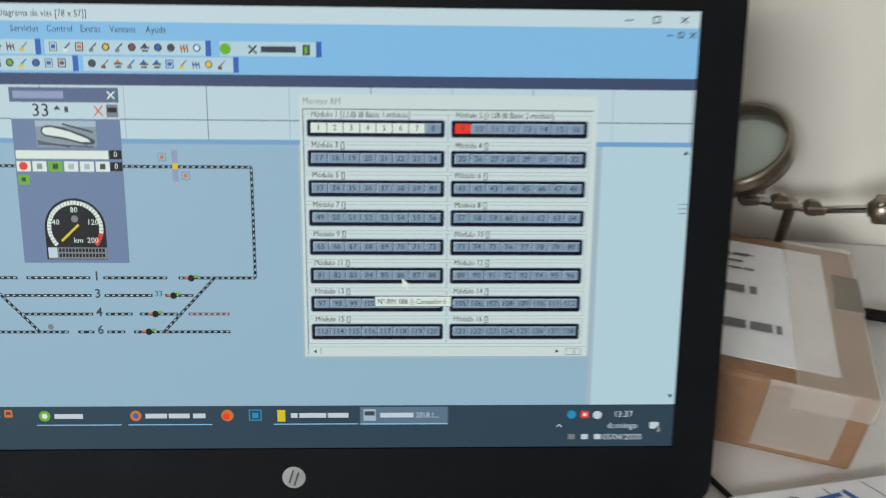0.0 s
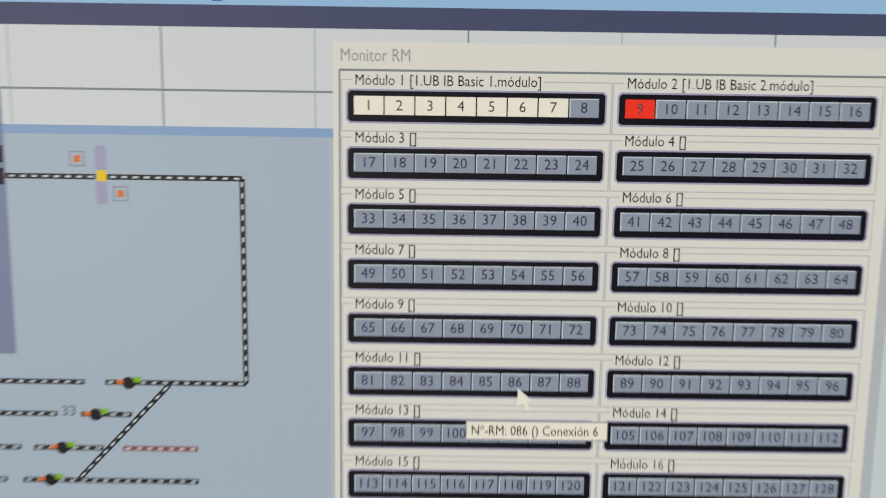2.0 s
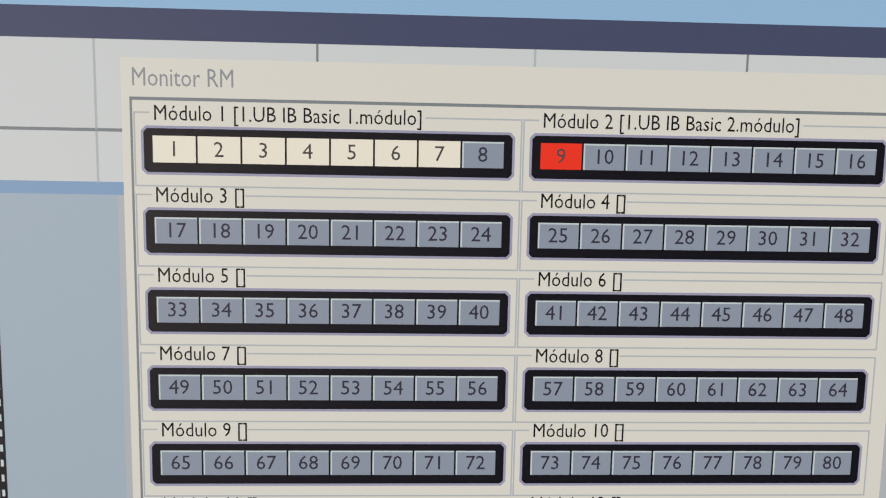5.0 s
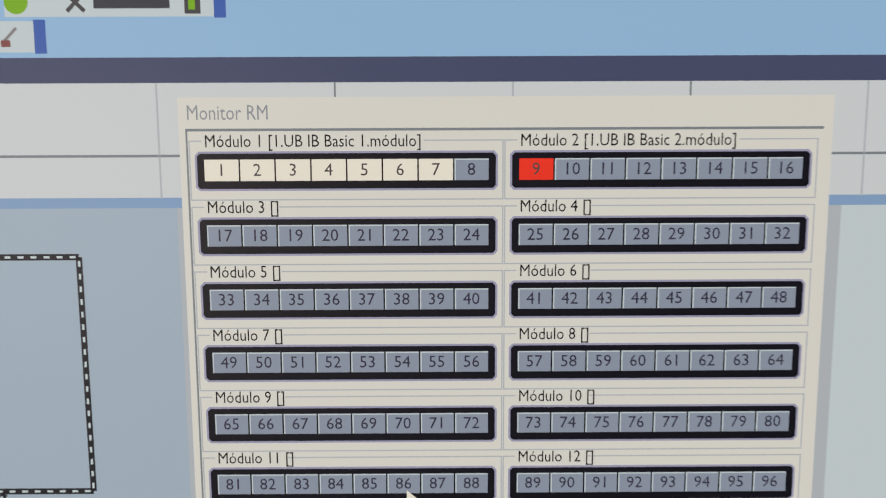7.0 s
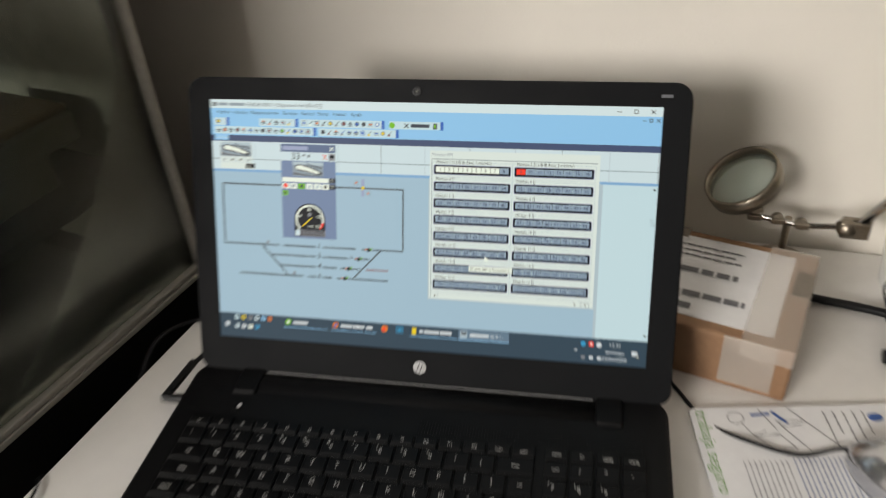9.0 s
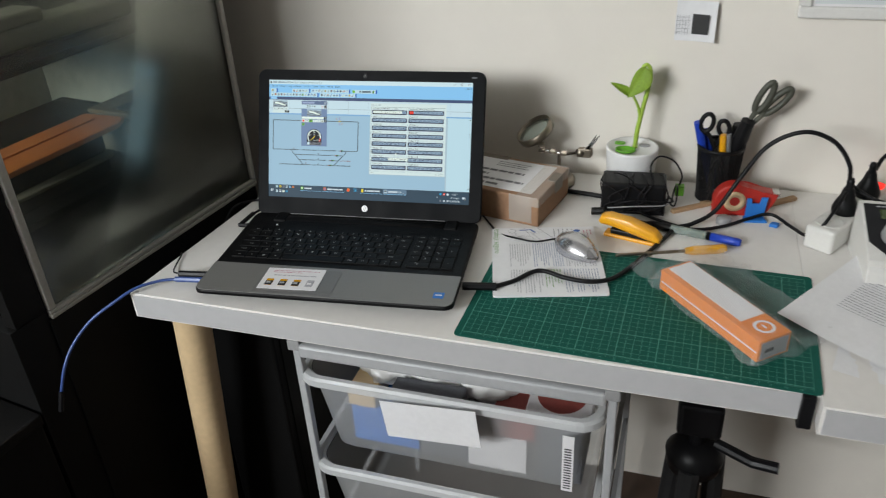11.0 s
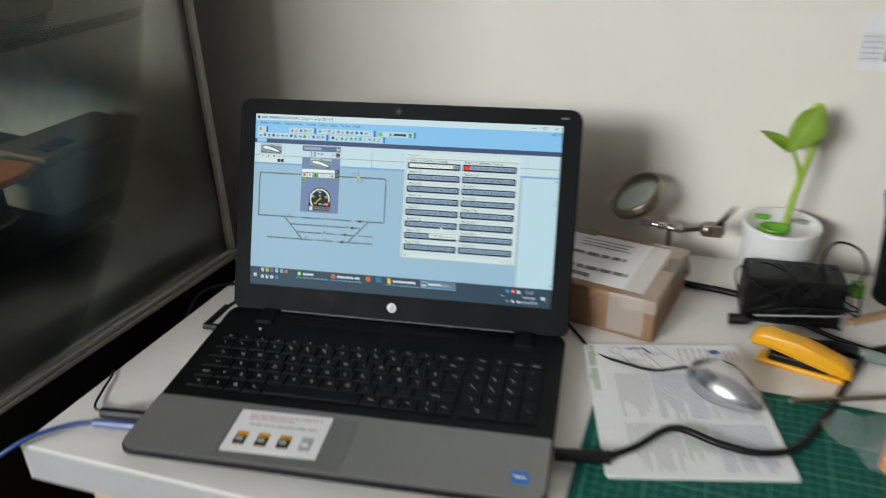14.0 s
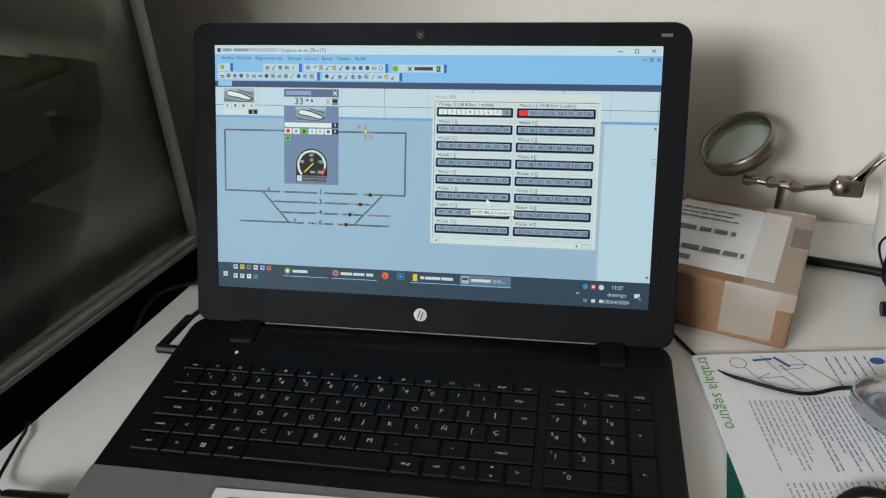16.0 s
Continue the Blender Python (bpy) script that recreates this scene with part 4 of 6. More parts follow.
cable("mains_cable", "black mains lead lying in a wave on the desk", [(0.60, 0.150, Z + 0.006), (0.64, 0.125, Z + 0.005), (0.690, 0.108, Z + 0.005), (0.735, 0.128, Z + 0.004), (0.775, 0.160, Z + 0.006), (0.808, 0.170, Z + 0.012), (0.838, 0.140, Z + 0.008), (0.858, 0.102, Z + 0.016), (0.875, 0.098, Z + 0.040), (0.893, 0.120, Z + 0.066), (0.903, 0.142, Z + 0.074)], 0.0028, "black")
cable("arched_cable", "black lead arching from the power strip to the console", [(0.957, 0.236, Z + 0.074), (0.965, 0.232, Z + 0.100), (0.992, 0.225, Z + 0.120), (1.035, 0.21, Z + 0.118), (1.075, 0.18, Z + 0.098), (1.094, 0.14, Z + 0.060), (1.096, 0.128, Z + 0.040)], 0.0031, "black")
cable("thin_lead", "thin black lead lying along the back of the console", [(0.908, 0.152, Z + 0.086), (0.925, 0.16, Z + 0.070), (0.948, 0.145, Z + 0.064), (0.975, 0.128, Z + 0.070), (1.03, 0.118, Z + 0.086), (1.08, 0.117, Z + 0.088)], 0.0026, "black")
cable("wall_cable", "black cable hanging down the wall", [(1.177, 0.288, 1.42), (1.173, 0.288, 1.2), (1.169, 0.288, 1.05), (1.163, 0.28, 0.93), (1.153, 0.25, 0.83), (1.150, 0.20, 0.78), (1.150, 0.135, 0.765)], 0.0036, "black")
cable("wall_cable", "grey cable hanging beside the black one", [(1.193, 0.288, 1.42), (1.185, 0.288, 1.18), (1.163, 0.288, 1.02), (1.140, 0.288, 0.92), (1.137, 0.284, 0.80), (1.139, 0.28, 0.742)], 0.0022, "grey")
cable("brown_lead", "pale brown lead crossing behind the console", [(1.035, 0.26, Z + 0.004), (1.07, 0.27, Z + 0.03), (1.12, 0.278, Z + 0.055), (1.19, 0.284, Z + 0.09)], 0.0026, "stick")
cable("mouse_cable", "thin black mouse lead coming from behind the laptop", [(0.352, 0.085, Z + 0.004), (0.368, 0.066, Z + 0.002), (0.392, 0.034, Z + 0.003), (0.422, 0.018, Z + 0.007), (0.455, 0.013, Z + 0.007), (0.480, 0.022, Z + 0.009), (0.492, 0.022, Z + 0.012)], 0.0015, "black")
cable("adapter_lead", "thick black lead running to the power adapter", [(0.44, 0.215, Z + 0.005), (0.475, 0.205, Z + 0.005), (0.52, 0.198, Z + 0.005), (0.556, 0.188, Z + 0.006), (0.575, 0.172, Z + 0.010)], 0.0042, "black")

# ---- parcel ----
par = thing("parcel", "small brown cardboard parcel with a white address label", "parcel", Matrix.Translation((0.449, 0.070, D)) @ Matrix.Rotation(radians(-12), 4, "Z"))
PH = 0.052
part("carton", box(-0.205, 0, 0, 0.134, 0, PH, 0.0028, 2), M["brown"], par)
part("address_label", box(-0.200, -0.018, 0.012, 0.124, PH - 0.0002, PH + 0.0005), M["paper"], par, "white address label")
lb = bmesh.new()
flip = Matrix.Translation((0, 0, PH + 0.0012))
for i, (x0, x1) in enumerate(((-0.190, -0.045), (-0.150, -0.045), (-0.185, -0.040), (-0.175, -0.040))):
    bars(lb, x0, x1, 0.018 + i * 0.0165, 0.029 + i * 0.0165, 1, flip, 20 + i, 0.66)
bars(lb, -0.120, -0.058, 0.090, 0.113, 3, flip, 30, 0.28)
part("writing", lb, M["print"], par)
part("packing_tape", box(-0.040, 0.0006, -0.0006, 0.1346, PH - 0.016, PH + 0.0009, 0.001), M["tape"], par, "shiny clear packing tape")
part("packing_tape", box(-0.052, -0.012, -0.0009, 0.0, 0.006, PH + 0.0007), M["tape"], par, "shiny clear packing tape")
part("tape_strip", box(-0.014, 0.0009, 0.070, 0.104, PH - 0.022, PH + 0.0012, 0.0005), M["darktape"], par, "grey strip of tape")
part("tape_strip", box(-0.19, -0.11, 0.120, 0.1349, PH - 0.01, PH + 0.0012, 0.0005), M["darktape"], par, "grey strip of tape")

# ---- helping hand stand with magnifier ----
mg = thing("magnifier_stand", "metal helping stand with a round magnifying glass and clip", "magnifier", Matrix.Translation((0.452, 0.245, D)))
part("foot", lathe([(0, 0), (0.030, 0), (0.030, 0.010), (0.026, 0.014), (0, 0.014)], 28), M["brass"], mg, "", True)
part("pillar", tube([(0, 0, 0.012), (0, 0, 0.062)], 0.0035, 1, 12), M["brass"], mg)
part("cross_rod", tube([(-0.032, 0.0, 0.062), (0.012, -0.008, 0.060), (0.038, -0.026, 0.074)], 0.0027, 1, 12), M["chrome"], mg, "bright steel rod")
for x, y, z in ((-0.030, 0, 0.062), (-0.010, -0.003, 0.062), (0.010, -0.008, 0.062), (-0.030, -0.004, 0.073)):
    part("clamp_screw", lathe([(0, -0.005), (0.005, -0.005), (0.006, 0), (0.005, 0.005), (0, 0.005)], 12, m=Matrix.Translation((x, y, z)) @ Matrix.Rotation(radians(70), 4, "X")), M["brass"], mg)
    part("wing_nut", box(x - 0.006, x + 0.006, y - 0.009, y - 0.006, z - 0.001, z + 0.004, 0.0008), M["brass"], mg)
part("stem", tube([(-0.030, -0.002, 0.064), (-0.036, -0.004, 0.076)], 0.0033, 1, 10), M["brass"], mg)
LM = look((-0.044, 0.0, 0.097), (-0.044 - 0.486, -0.271, 0.097 + 0.837))
rim = lathe([(0.0310, -0.007), (0.0338, -0.007), (0.0343, 0.0), (0.0338, 0.007), (0.0310, 0.007)], 48, m=LM, close=True)
part("lens_rim", rim, M["brass"], mg, "worn metal rim", True)
part("lens_glass", lathe([(0, -0.0030), (0.018, -0.0020), (0.0310, 0), (0.018, 0.0020), (0, 0.0030)], 40, m=LM), M["lens"], mg, "clear magnifying lens", True)
part("ball_joint", lathe([(0, -0.009), (0.007, -0.006), (0.009, 0), (0.007, 0.006), (0, 0.009)], 16, m=Matrix.Translation((0.042, -0.030, 0.076)) @ Matrix.Rotation(radians(60), 4, "Y")), M["brass"], mg, "", True)
part("clamp_plate", box(0.036, 0.060, -0.036, -0.031, 0.068, 0.084, 0.002), M["brass"], mg)
part("clamp_plate", box(0.038, 0.062, -0.028, -0.023, 0.068, 0.084, 0.002), M["brass"], mg)
for s in (-1, 1):
    cl = prism([(0, -0.002), (0.006, -0.004), (0.034, -0.0012), (0.036, 0.0), (0.0, 0.003)], -0.0025, 0.0025, 0.0006,
               m=Matrix.Translation((0.052, -0.030, 0.080 + s * 0.002)) @ Matrix.Rotation(radians(-58 + s * 5), 4, "Y") @ Matrix.Rotation(radians(90), 4, "X") @ Matrix.Diagonal((1, s, 1, 1)))
    part("jaw", cl, M["chrome"], mg, "steel crocodile clip jaw")

# ---- potted plant ----
pt = thing("potted_plant", "white plastic pot with a single bent green seedling", "plant", Matrix.Translation((0.578, 0.245, D)))
part("pot", lathe([(0, 0), (0.036, 0), (0.038, 0.003), (0.0445, 0.078), (0.044, 0.081), (0.040, 0.0815), (0.0385, 0.079), (0, 0.079)], 40), M["pot"], pt, "", True)
part("pot_opening", lathe([(0, 0.0795), (0.017, 0.0795), (0.0175, 0.083), (0.015, 0.0835), (0.0145, 0.0805), (0, 0.0803)], 28, m=Matrix.Translation((-0.010, -0.018, 0)) @ Matrix.Diagonal((1, 0.75, 1, 1))), M["potgreen"], pt, "green watering opening", True)
for x, y, q in ((0.020, 0.008, 0.009), (-0.022, 0.012, 0.009)):
    part("pot_slot", lathe([(0, 0.0795), (q, 0.0795), (q, 0.0822), (0, 0.0825)], 20, m=Matrix.Translation((x, y, 0)) @ Matrix.Diagonal((1, 0.6, 1, 1))), M["potgreen"] if x < 0 else M["grey"], pt)
part("stem", tube([(0.004, 0, 0.075), (0.006, 0, 0.11), (0.012, 0, 0.15), (0.019, 0, 0.19), (0.020, -0.002, 0.215), (0.014, -0.004, 0.226), (0.006, -0.006, 0.222)], (0.0042, 0.003), 8, 12), M["green"], pt, "thick pale green stem", True)
part("side_stem", tube([(0.010, 0, 0.130), (0.005, -0.003, 0.152), (-0.001, -0.005, 0.166), (-0.005, -0.006, 0.174)], (0.003, 0.0018), 8, 10), M["green"], pt, "", True)


def leaf(l, w, m, fold=0.35, curl=0.3):
    b = bmesh.new()
    n, k = 12, 6
    g = []
    for i in range(n + 1):
        s = i / n
        ww = w * math.sin(math.pi * min(s ** 0.75, 1)) ** 0.8 * (1 - 0.25 * s) if 0 < i < n else 0.0003
        g.append([b.verts.new((ww * (j / k * 2 - 1) / 2, l * s, fold * abs(ww * (j / k * 2 - 1) / 2) - curl * l * s * s)) for j in range(k + 1)])
    for i in range(n):
        for j in range(k):
            b.faces.new((g[i][j], g[i][j + 1], g[i + 1][j + 1], g[i + 1][j]))
    bmesh.ops.solidify(b, geom=b.faces[:], thickness=0.0008)
    bmesh.ops.transform(b, verts=b.verts, matrix=m)
    return b




def along(base, tip, face):
    d = (Vector(tip) - Vector(base)).normalized()
    x = d.cross(Vector(face)).normalized()
    return Matrix.Translation(base) @ Matrix((x, d, x.cross(d))).transposed().to_4x4()


part("leaf", leaf(0.056, 0.042, along((0.012, -0.006, 0.223), (-0.012, -0.018, 0.172), (-0.55, -0.8, 0.25)), -0.55, -0.05), M["green"], pt, "folded bright green leaf", True)
part("leaf", leaf(0.046, 0.018, along((-0.004, -0.006, 0.172), (-0.046, -0.012, 0.198), (0.1, -0.6, 0.8)), 0.5, 0.0), M["green"], pt, "narrow pointed green leaf", True)

# ---- power adapter with its wires ----
ad = thing("power_adapter", "black power brick wound round with thin wires", "adapter", Matrix.Translation((0.592, 0.150, D)) @ Matrix.Rotation(radians(4), 4, "Z"))
part("brick", box(-0.052, 0.052, -0.004, 0.050, 0.0, 0.056, 0.005, 3), M["black"], ad)
rw = random.Random(8)
for i in range(7):
    x = -0.046 + i * 0.0150
    pts = [(x, -0.008, 0.02 + rw.uniform(-0.01, 0.02)), (x + rw.uniform(-0.02, 0.03), -0.012, 0.036), (x + rw.uniform(-0.01, 0.03), -0.004, 0.058), (x, 0.03, 0.060), (x - 0.01, 0.054, 0.03), (x, 0.03, -0.001 + 0.004), (x + rw.uniform(-0.02, 0.02), -0.010, 0.006)]
    part("wire", tube(pts, 0.0011, 6, 6, closed=True), M["black"], ad, "thin wrapped wire", True)
for i in range(3):
    pts = [(-0.050 + i * 0.01, -0.014, 0.010 + i * 0.006), (0.0, -0.020, 0.014 + i * 0.010), (0.045 + i * 0.008, -0.012, 0.020 + i * 0.006), (0.055, 0.01, 0.03), (0.060, 0.03, 0.02)]
    part("wire", tube(pts, 0.0012, 6, 6), M["grey"] if i == 1 else M["black"], ad, "", True)
part("wire", tube([(0.030, 0.010, 0.056), (0.024, 0.015, 0.080), (0.036, 0.018, 0.098), (0.060, 0.020, 0.090), (0.075, 0.03, 0.062), (0.074, 0.045, 0.036)], 0.0014, 8, 8), M["black"], ad, "", True)
part("wire", tube([(0.052, 0.0, 0.030), (0.066, -0.005, 0.022), (0.070, 0.02, 0.04), (0.068, 0.05, 0.03), (0.062, 0.03, 0.008)], 0.0014, 8, 8), M["black"], ad, "", True)
part("terminal", box(0.068, 0.082, 0.040, 0.052, 0.018, 0.036, 0.001), M["potgreen"], ad, "small green terminal block")
part("plug_pin", tube([(-0.066, -0.012, 0.007), (-0.046, -0.013, 0.009)], 0.0062, 1, 10), M["black"], ad, "black barrel plug")

# ---- pen cup ----
pc = thing("pen_cup", "black wire mesh pen cup holding scissors and pens", "pen cup", Matrix.Translation((0.722, 0.243, D)))
wires = bmesh.new()
for i in range(44):
    t0 = 2 * math.pi * i / 44
    for s in (-1, 1):
        pts = [((0.031 + 0.006 * k / 6) * math.cos(t0 + s * k * 0.16), (0.031 + 0.006 * k / 6) * math.sin(t0 + s * k * 0.16), 0.002 + 0.092 * k / 6) for k in range(7)]
        tube(pts, 0.00055, 1, 3, bm=wires)
part("mesh_wall", wires, M["black"], pc, "woven black wire mesh")
part("inner_wall", lathe([(0.0302, 0.003), (0.0362, 0.092)], 32), M["cupwall"], pc, "", True)
part("rim", lathe([(0.0355, 0.092), (0.0385, 0.092), (0.0385, 0.097), (0.0355, 0.097)], 36, close=True), M["black"], pc, "", True)
part("bottom", lathe([(0, 0), (0.0325, 0), (0.0325, 0.005), (0.031, 0.005), (0.030, 0.002), (0, 0.002)], 36), M["black"], pc)


def scissors(name, label, m, handle, blade, loops, grip=0.0037):
    t = thing(name, label, "scissors", m)
    for i, (cx, cz, rx, rz, tilt) in enumerate(loops):
        q = Matrix.Rotation(radians(tilt), 4, "Y")
        ring = [Vector((cx, 0.003 * i, cz)) + q @ Vector((rx * math.cos(2 * math.pi * k / 14), 0, rz * math.sin(2 * math.pi * k / 14))) for k in range(14)]
        part("handle", tube(ring, grip, 3, 10, closed=True), M[handle], t, "", True)
        low = Vector((cx, 0.003 * i, cz)) - q @ Vector((0, 0, rz))
        part("shank", tube([low, low * 0.55 + Vector((0.0, 0, 0.01)), (0.0, 0.003 * i, 0.01)], (0.0045, 0.003), 4, 8), M[handle], t, "", True)
        part("blade", box(-0.004, 0.004, 0.003 * i - 0.001, 0.003 * i + 0.001, -0.070, 0.012, 0.0004), M[blade], t, "steel blade")
    return t


scissors("scissors", "scissors with black plastic loop handles in the cup", Matrix.Translation((0.712, 0.232, D + 0.082)), "black", "chrome", [(-0.017, 0.055, 0.0095, 0.0150, 12), (0.010, 0.046, 0.0085, 0.0130, -14)])
scissors("shears", "dark grey handled shears leaning out of the cup", Matrix.Translation((0.735, 0.248, D + 0.088)) @ Matrix.Rotation(radians(30), 4, "Y"), "olive", "chrome", [(-0.009, 0.100, 0.0075, 0.026, -8), (0.012, 0.104, 0.0075, 0.027, 10)], 0.0052)


def pen(name, label, a, b2, r, body, tip, cap=None):
    a, b2 = Vector(a), Vector(b2)
    t = thing(name, label, "pen", Matrix.Translation(a), "pens and tools in the mesh cup")
    d = b2 - a
    part("barrel", tube([(0, 0, 0), d * 0.7], r, 1, 12), M[body], t, "", False)
    part("cap", tube([d * 0.68, d], (r * 1.15, r * 1.0), 1, 12), M[cap or body], t)
    part("nib", tube([d * -0.06, (0, 0, 0)], (r * 0.25, r * 0.9), 1, 10), M[tip], t)
    return t


pen("marker", "dark blue marker standing in the mesh cup", (0.715, 0.25, D + 0.012), (0.680, 0.235, D + 0.136), 0.0062, "blue", "black")
pen("marker", "blue marker standing in the mesh cup", (0.722, 0.258, D + 0.012), (0.694, 0.25, D + 0.118), 0.0055, "blue", "black")
pen("cutter_knife", "orange handled cutter standing in the mesh cup", (0.73, 0.235, D + 0.012), (0.722, 0.226, D + 0.120), 0.005, "black", "chrome", "yellow")
pen("glue_stick", "pale grey tube standing in the mesh cup", (0.735, 0.25, D + 0.012), (0.728, 0.232, D + 0.120), 0.007, "grey", "black")
pen("tool_handle", "thick black tool handle leaning in the mesh cup", (0.728, 0.255, D + 0.016), (0.758, 0.238, D + 0.142), 0.011, "black", "black")
pen("tool_handle", "thick black tool handle leaning in the mesh cup", (0.735, 0.262, D + 0.016), (0.746, 0.255, D + 0.128), 0.010, "black", "black")

# ---- tape dispenser and small parts round it ----
td = thing("tape_dispenser", "red plastic tape dispenser with a roll of beige tape", "dispenser", Matrix.Translation((0.762, 0.190, D)) @ Matrix.Rotation(radians(6), 4, "Z"))
prof = [(-0.044, 0.0)] + [(-0.012 + 0.033 * math.cos(radians(q)), 0.022 + 0.033 * math.sin(radians(q))) for q in range(205, 40, -15)] + [(0.030, 0.044), (0.054, 0.040), (0.050, 0.026), (0.036, 0.0)]
XZ = Matrix.Rotation(radians(90), 4, "X")
part("shell", prism(prof, -0.012, 0.012, 0.0025, m=XZ), M["red"], td, "glossy red shell")
part("tape_roll", lathe([(0.008, -0.0128), (0.0175, -0.0128), (0.0175, 0.0128), (0.008, 0.0128)], 28, m=Matrix.Translation((-0.012, 0, 0.026)) @ XZ, close=True), M["wood"], td, "beige roll of tape", True)
part("cutter", box(0.046, 0.056, -0.010, 0.010, 0.036, 0.0415), M["chrome"], td)
br = thing("plastic_bracket", "small blue plastic bracket standing on the desk", "bracket", Matrix.Translation((0.786, 0.168, D)) @ Matrix.Rotation(radians(8), 4, "Z"))
part("base_tab", prism([(-0.022, 0), (0.016, 0), (0.012, 0.018), (-0.018, 0.018)], 0, 0.004, 0.0006, m=Matrix.Translation((0, -0.01, 0))), M["paleblue"], br)
part("upright", prism([(-0.016, 0), (0.012, 0), (0.016, 0.038), (0.006, 0.038), (0.005, 0.026), (-0.008, 0.026), (-0.009, 0.036), (-0.016, 0.036)], -0.002, 0.002, 0.0006, m=Matrix.Translation((0, 0.006, 0)) @ XZ), M["paleblue"], br)
bp = thing("plastic_bit", "tiny blue plastic offcut lying on the desk", "plastic bit", Matrix.Translation((0.814, 0.152, D)))
part("piece", prism([(-0.008, -0.003), (0.004, -0.006), (0.008, 0.002), (0.0, 0.006), (-0.005, 0.004)], 0, 0.006, 0.0008), M["paleblue"], bp)
kb = thing("round_knob", "small round grey-black knob lying on the desk", "knob", Matrix.Translation((0.737, 0.148, D)))
part("disc", lathe([(0, 0), (0.012, 0), (0.0125, 0.002), (0.0115, 0.010), (0.009, 0.012), (0, 0.0115)], 24), M["grey"], kb, "", True)
for a2, b2, w in (((0.655, 0.166), (0.722, 0.214), 0.010), ((0.796, 0.214), (0.852, 0.258), 0.011), ((0.700, 0.205), (0.755, 0.232), 0.008)):
    d = Vector(b2) - Vector(a2)
    st = thing("wood_strip", "thin offcut strip of raw wood lying on the desk", "wood strip", Matrix.Translation((*a2, D)) @ Matrix.Rotation(math.atan2(d.y, d.x), 4, "Z"), "wood offcuts on the desk")
    part("strip", box(0, d.length, -w / 2, w / 2, 0, 0.006, 0.0012), M["stick"], st)

# ---- booklet and mouse ----
bk = thing("booklet", "white safety booklet with green heading and blue drawings", "booklet", Matrix.Translation((0.482, -0.032, D)) @ Matrix.Rotation(radians(14.5), 4, "Z"))
part("paper_block", prism(rounded(-0.082, 0.082, -0.099, 0.099, 0.003), 0.0022, 0.0050, 0.0005), M["paper"], bk)
T1 = Matrix.Translation((0, 0, 0.0053))
g = bmesh.new()
write(g, "trabaja seguro", 0.0135, Matrix.Translation((-0.074, 0.096, 0.0053)) @ Matrix.Rotation(radians(-90), 4, "Z"))
part("heading", g, M["greenink"], bk, "green heading")
DOWN = T1 @ Matrix.Rotation(radians(-90), 4, "Z")


def print_lines(name, x0, x1, n, y0, y1, seed, ink):
    """Lines of small writing that run down the page, side by side."""
    rnd = random.Random(seed)
    g = bmesh.new()
    for i in range(n):
        x = x0 + (x1 - x0) * (i + 0.5) / n
        y, end = -y0, -y1 - (y0 - y1) * (rnd.uniform(0.1, 0.5) if rnd.random() < 0.3 else 0)
        while y < end - 0.002:
            e = min(y + rnd.uniform(0.002, 0.008), end)
            sheet(g, y, e, x - 0.00055, x + 0.00055, DOWN)
            y = e + 0.0011
    part(name, g, M[ink], bk)


print_lines("writing", -0.056, -0.022, 9, 0.046, -0.020, 40, "faint")
print_lines("writing", -0.020, 0.026, 13, 0.048, -0.022, 41, "bluetext")
print_lines("writing", 0.028, 0.074, 12, 0.044, -0.024, 42, "faint")
print_lines("writing", -0.056, -0.008, 12, -0.030, -0.092, 43, "faint")
print_lines("writing", -0.006, 0.020, 6, -0.030, -0.080, 46, "greenink")
print_lines("writing", 0.022, 0.074, 13, -0.030, -0.092, 47, "bluetext")
print_lines("side_notes", 0.014, 0.050, 5, 0.092, 0.058, 44, "print")
print_lines("red_notes", 0.062, 0.078, 3, 0.088, 0.056, 45, "redink")


def stroke(name, pts, r, ink):
    g = bmesh.new()
    for p, q in zip(pts, pts[1:]):
        d = Vector((q[0] - p[0], q[1] - p[1], 0))
        sheet(g, -r, d.length + r, -r, r, Matrix.Translation((*p, 0.0053)) @ Matrix.Rotation(math.atan2(d.y, d.x), 4, "Z"))
    part(name, g, M[ink], bk)


stroke("drawn_ring", [(-0.049 + 0.006 * math.cos(k * math.pi / 6), 0.088 + 0.006 * math.sin(k * math.pi / 6)) for k in range(13)], 0.0003, "print")
stroke("drawn_seat", [(-0.040, 0.070), (-0.021, 0.071), (-0.013, 0.058), (-0.027, 0.056), (-0.040, 0.070)], 0.0003, "print")
stroke("drawn_back", [(-0.046, 0.083), (-0.040, 0.070), (-0.030, 0.075)], 0.0003, "print")
stroke("drawn_line", [(-0.008, 0.097), (0.023, 0.052)], 0.0003, "print")
stroke("drawn_line", [(-0.020, 0.084), (0.0, 0.084), (-0.004, 0.080), (-0.016, 0.079), (-0.020, 0.084)], 0.0003, "print")
stroke("drawn_line", [(-0.018, 0.080), (-0.003, 0.054), (0.021, 0.055)], 0.0003, "print")
stroke("drawn_line", [(-0.030, 0.096), (-0.022, 0.076)], 0.0003, "print")
stroke("blue_mark", [(-0.036, 0.0905), (-0.024, 0.0915)], 0.0012, "blueink")
stroke("blue_mark", [(-0.020, 0.0925), (-0.013, 0.083)], 0.0013, "blueink")
g = lathe([(0, 0.0050), (0.0055, 0.0050), (0.0055, 0.0054), (0, 0.0055)], 20, m=Matrix.Translation((0.054, 0.086, 0)) @ Matrix.Diagonal((1, 0.7, 1, 1)))
part("blue_oval", g, M["blueink"], bk)

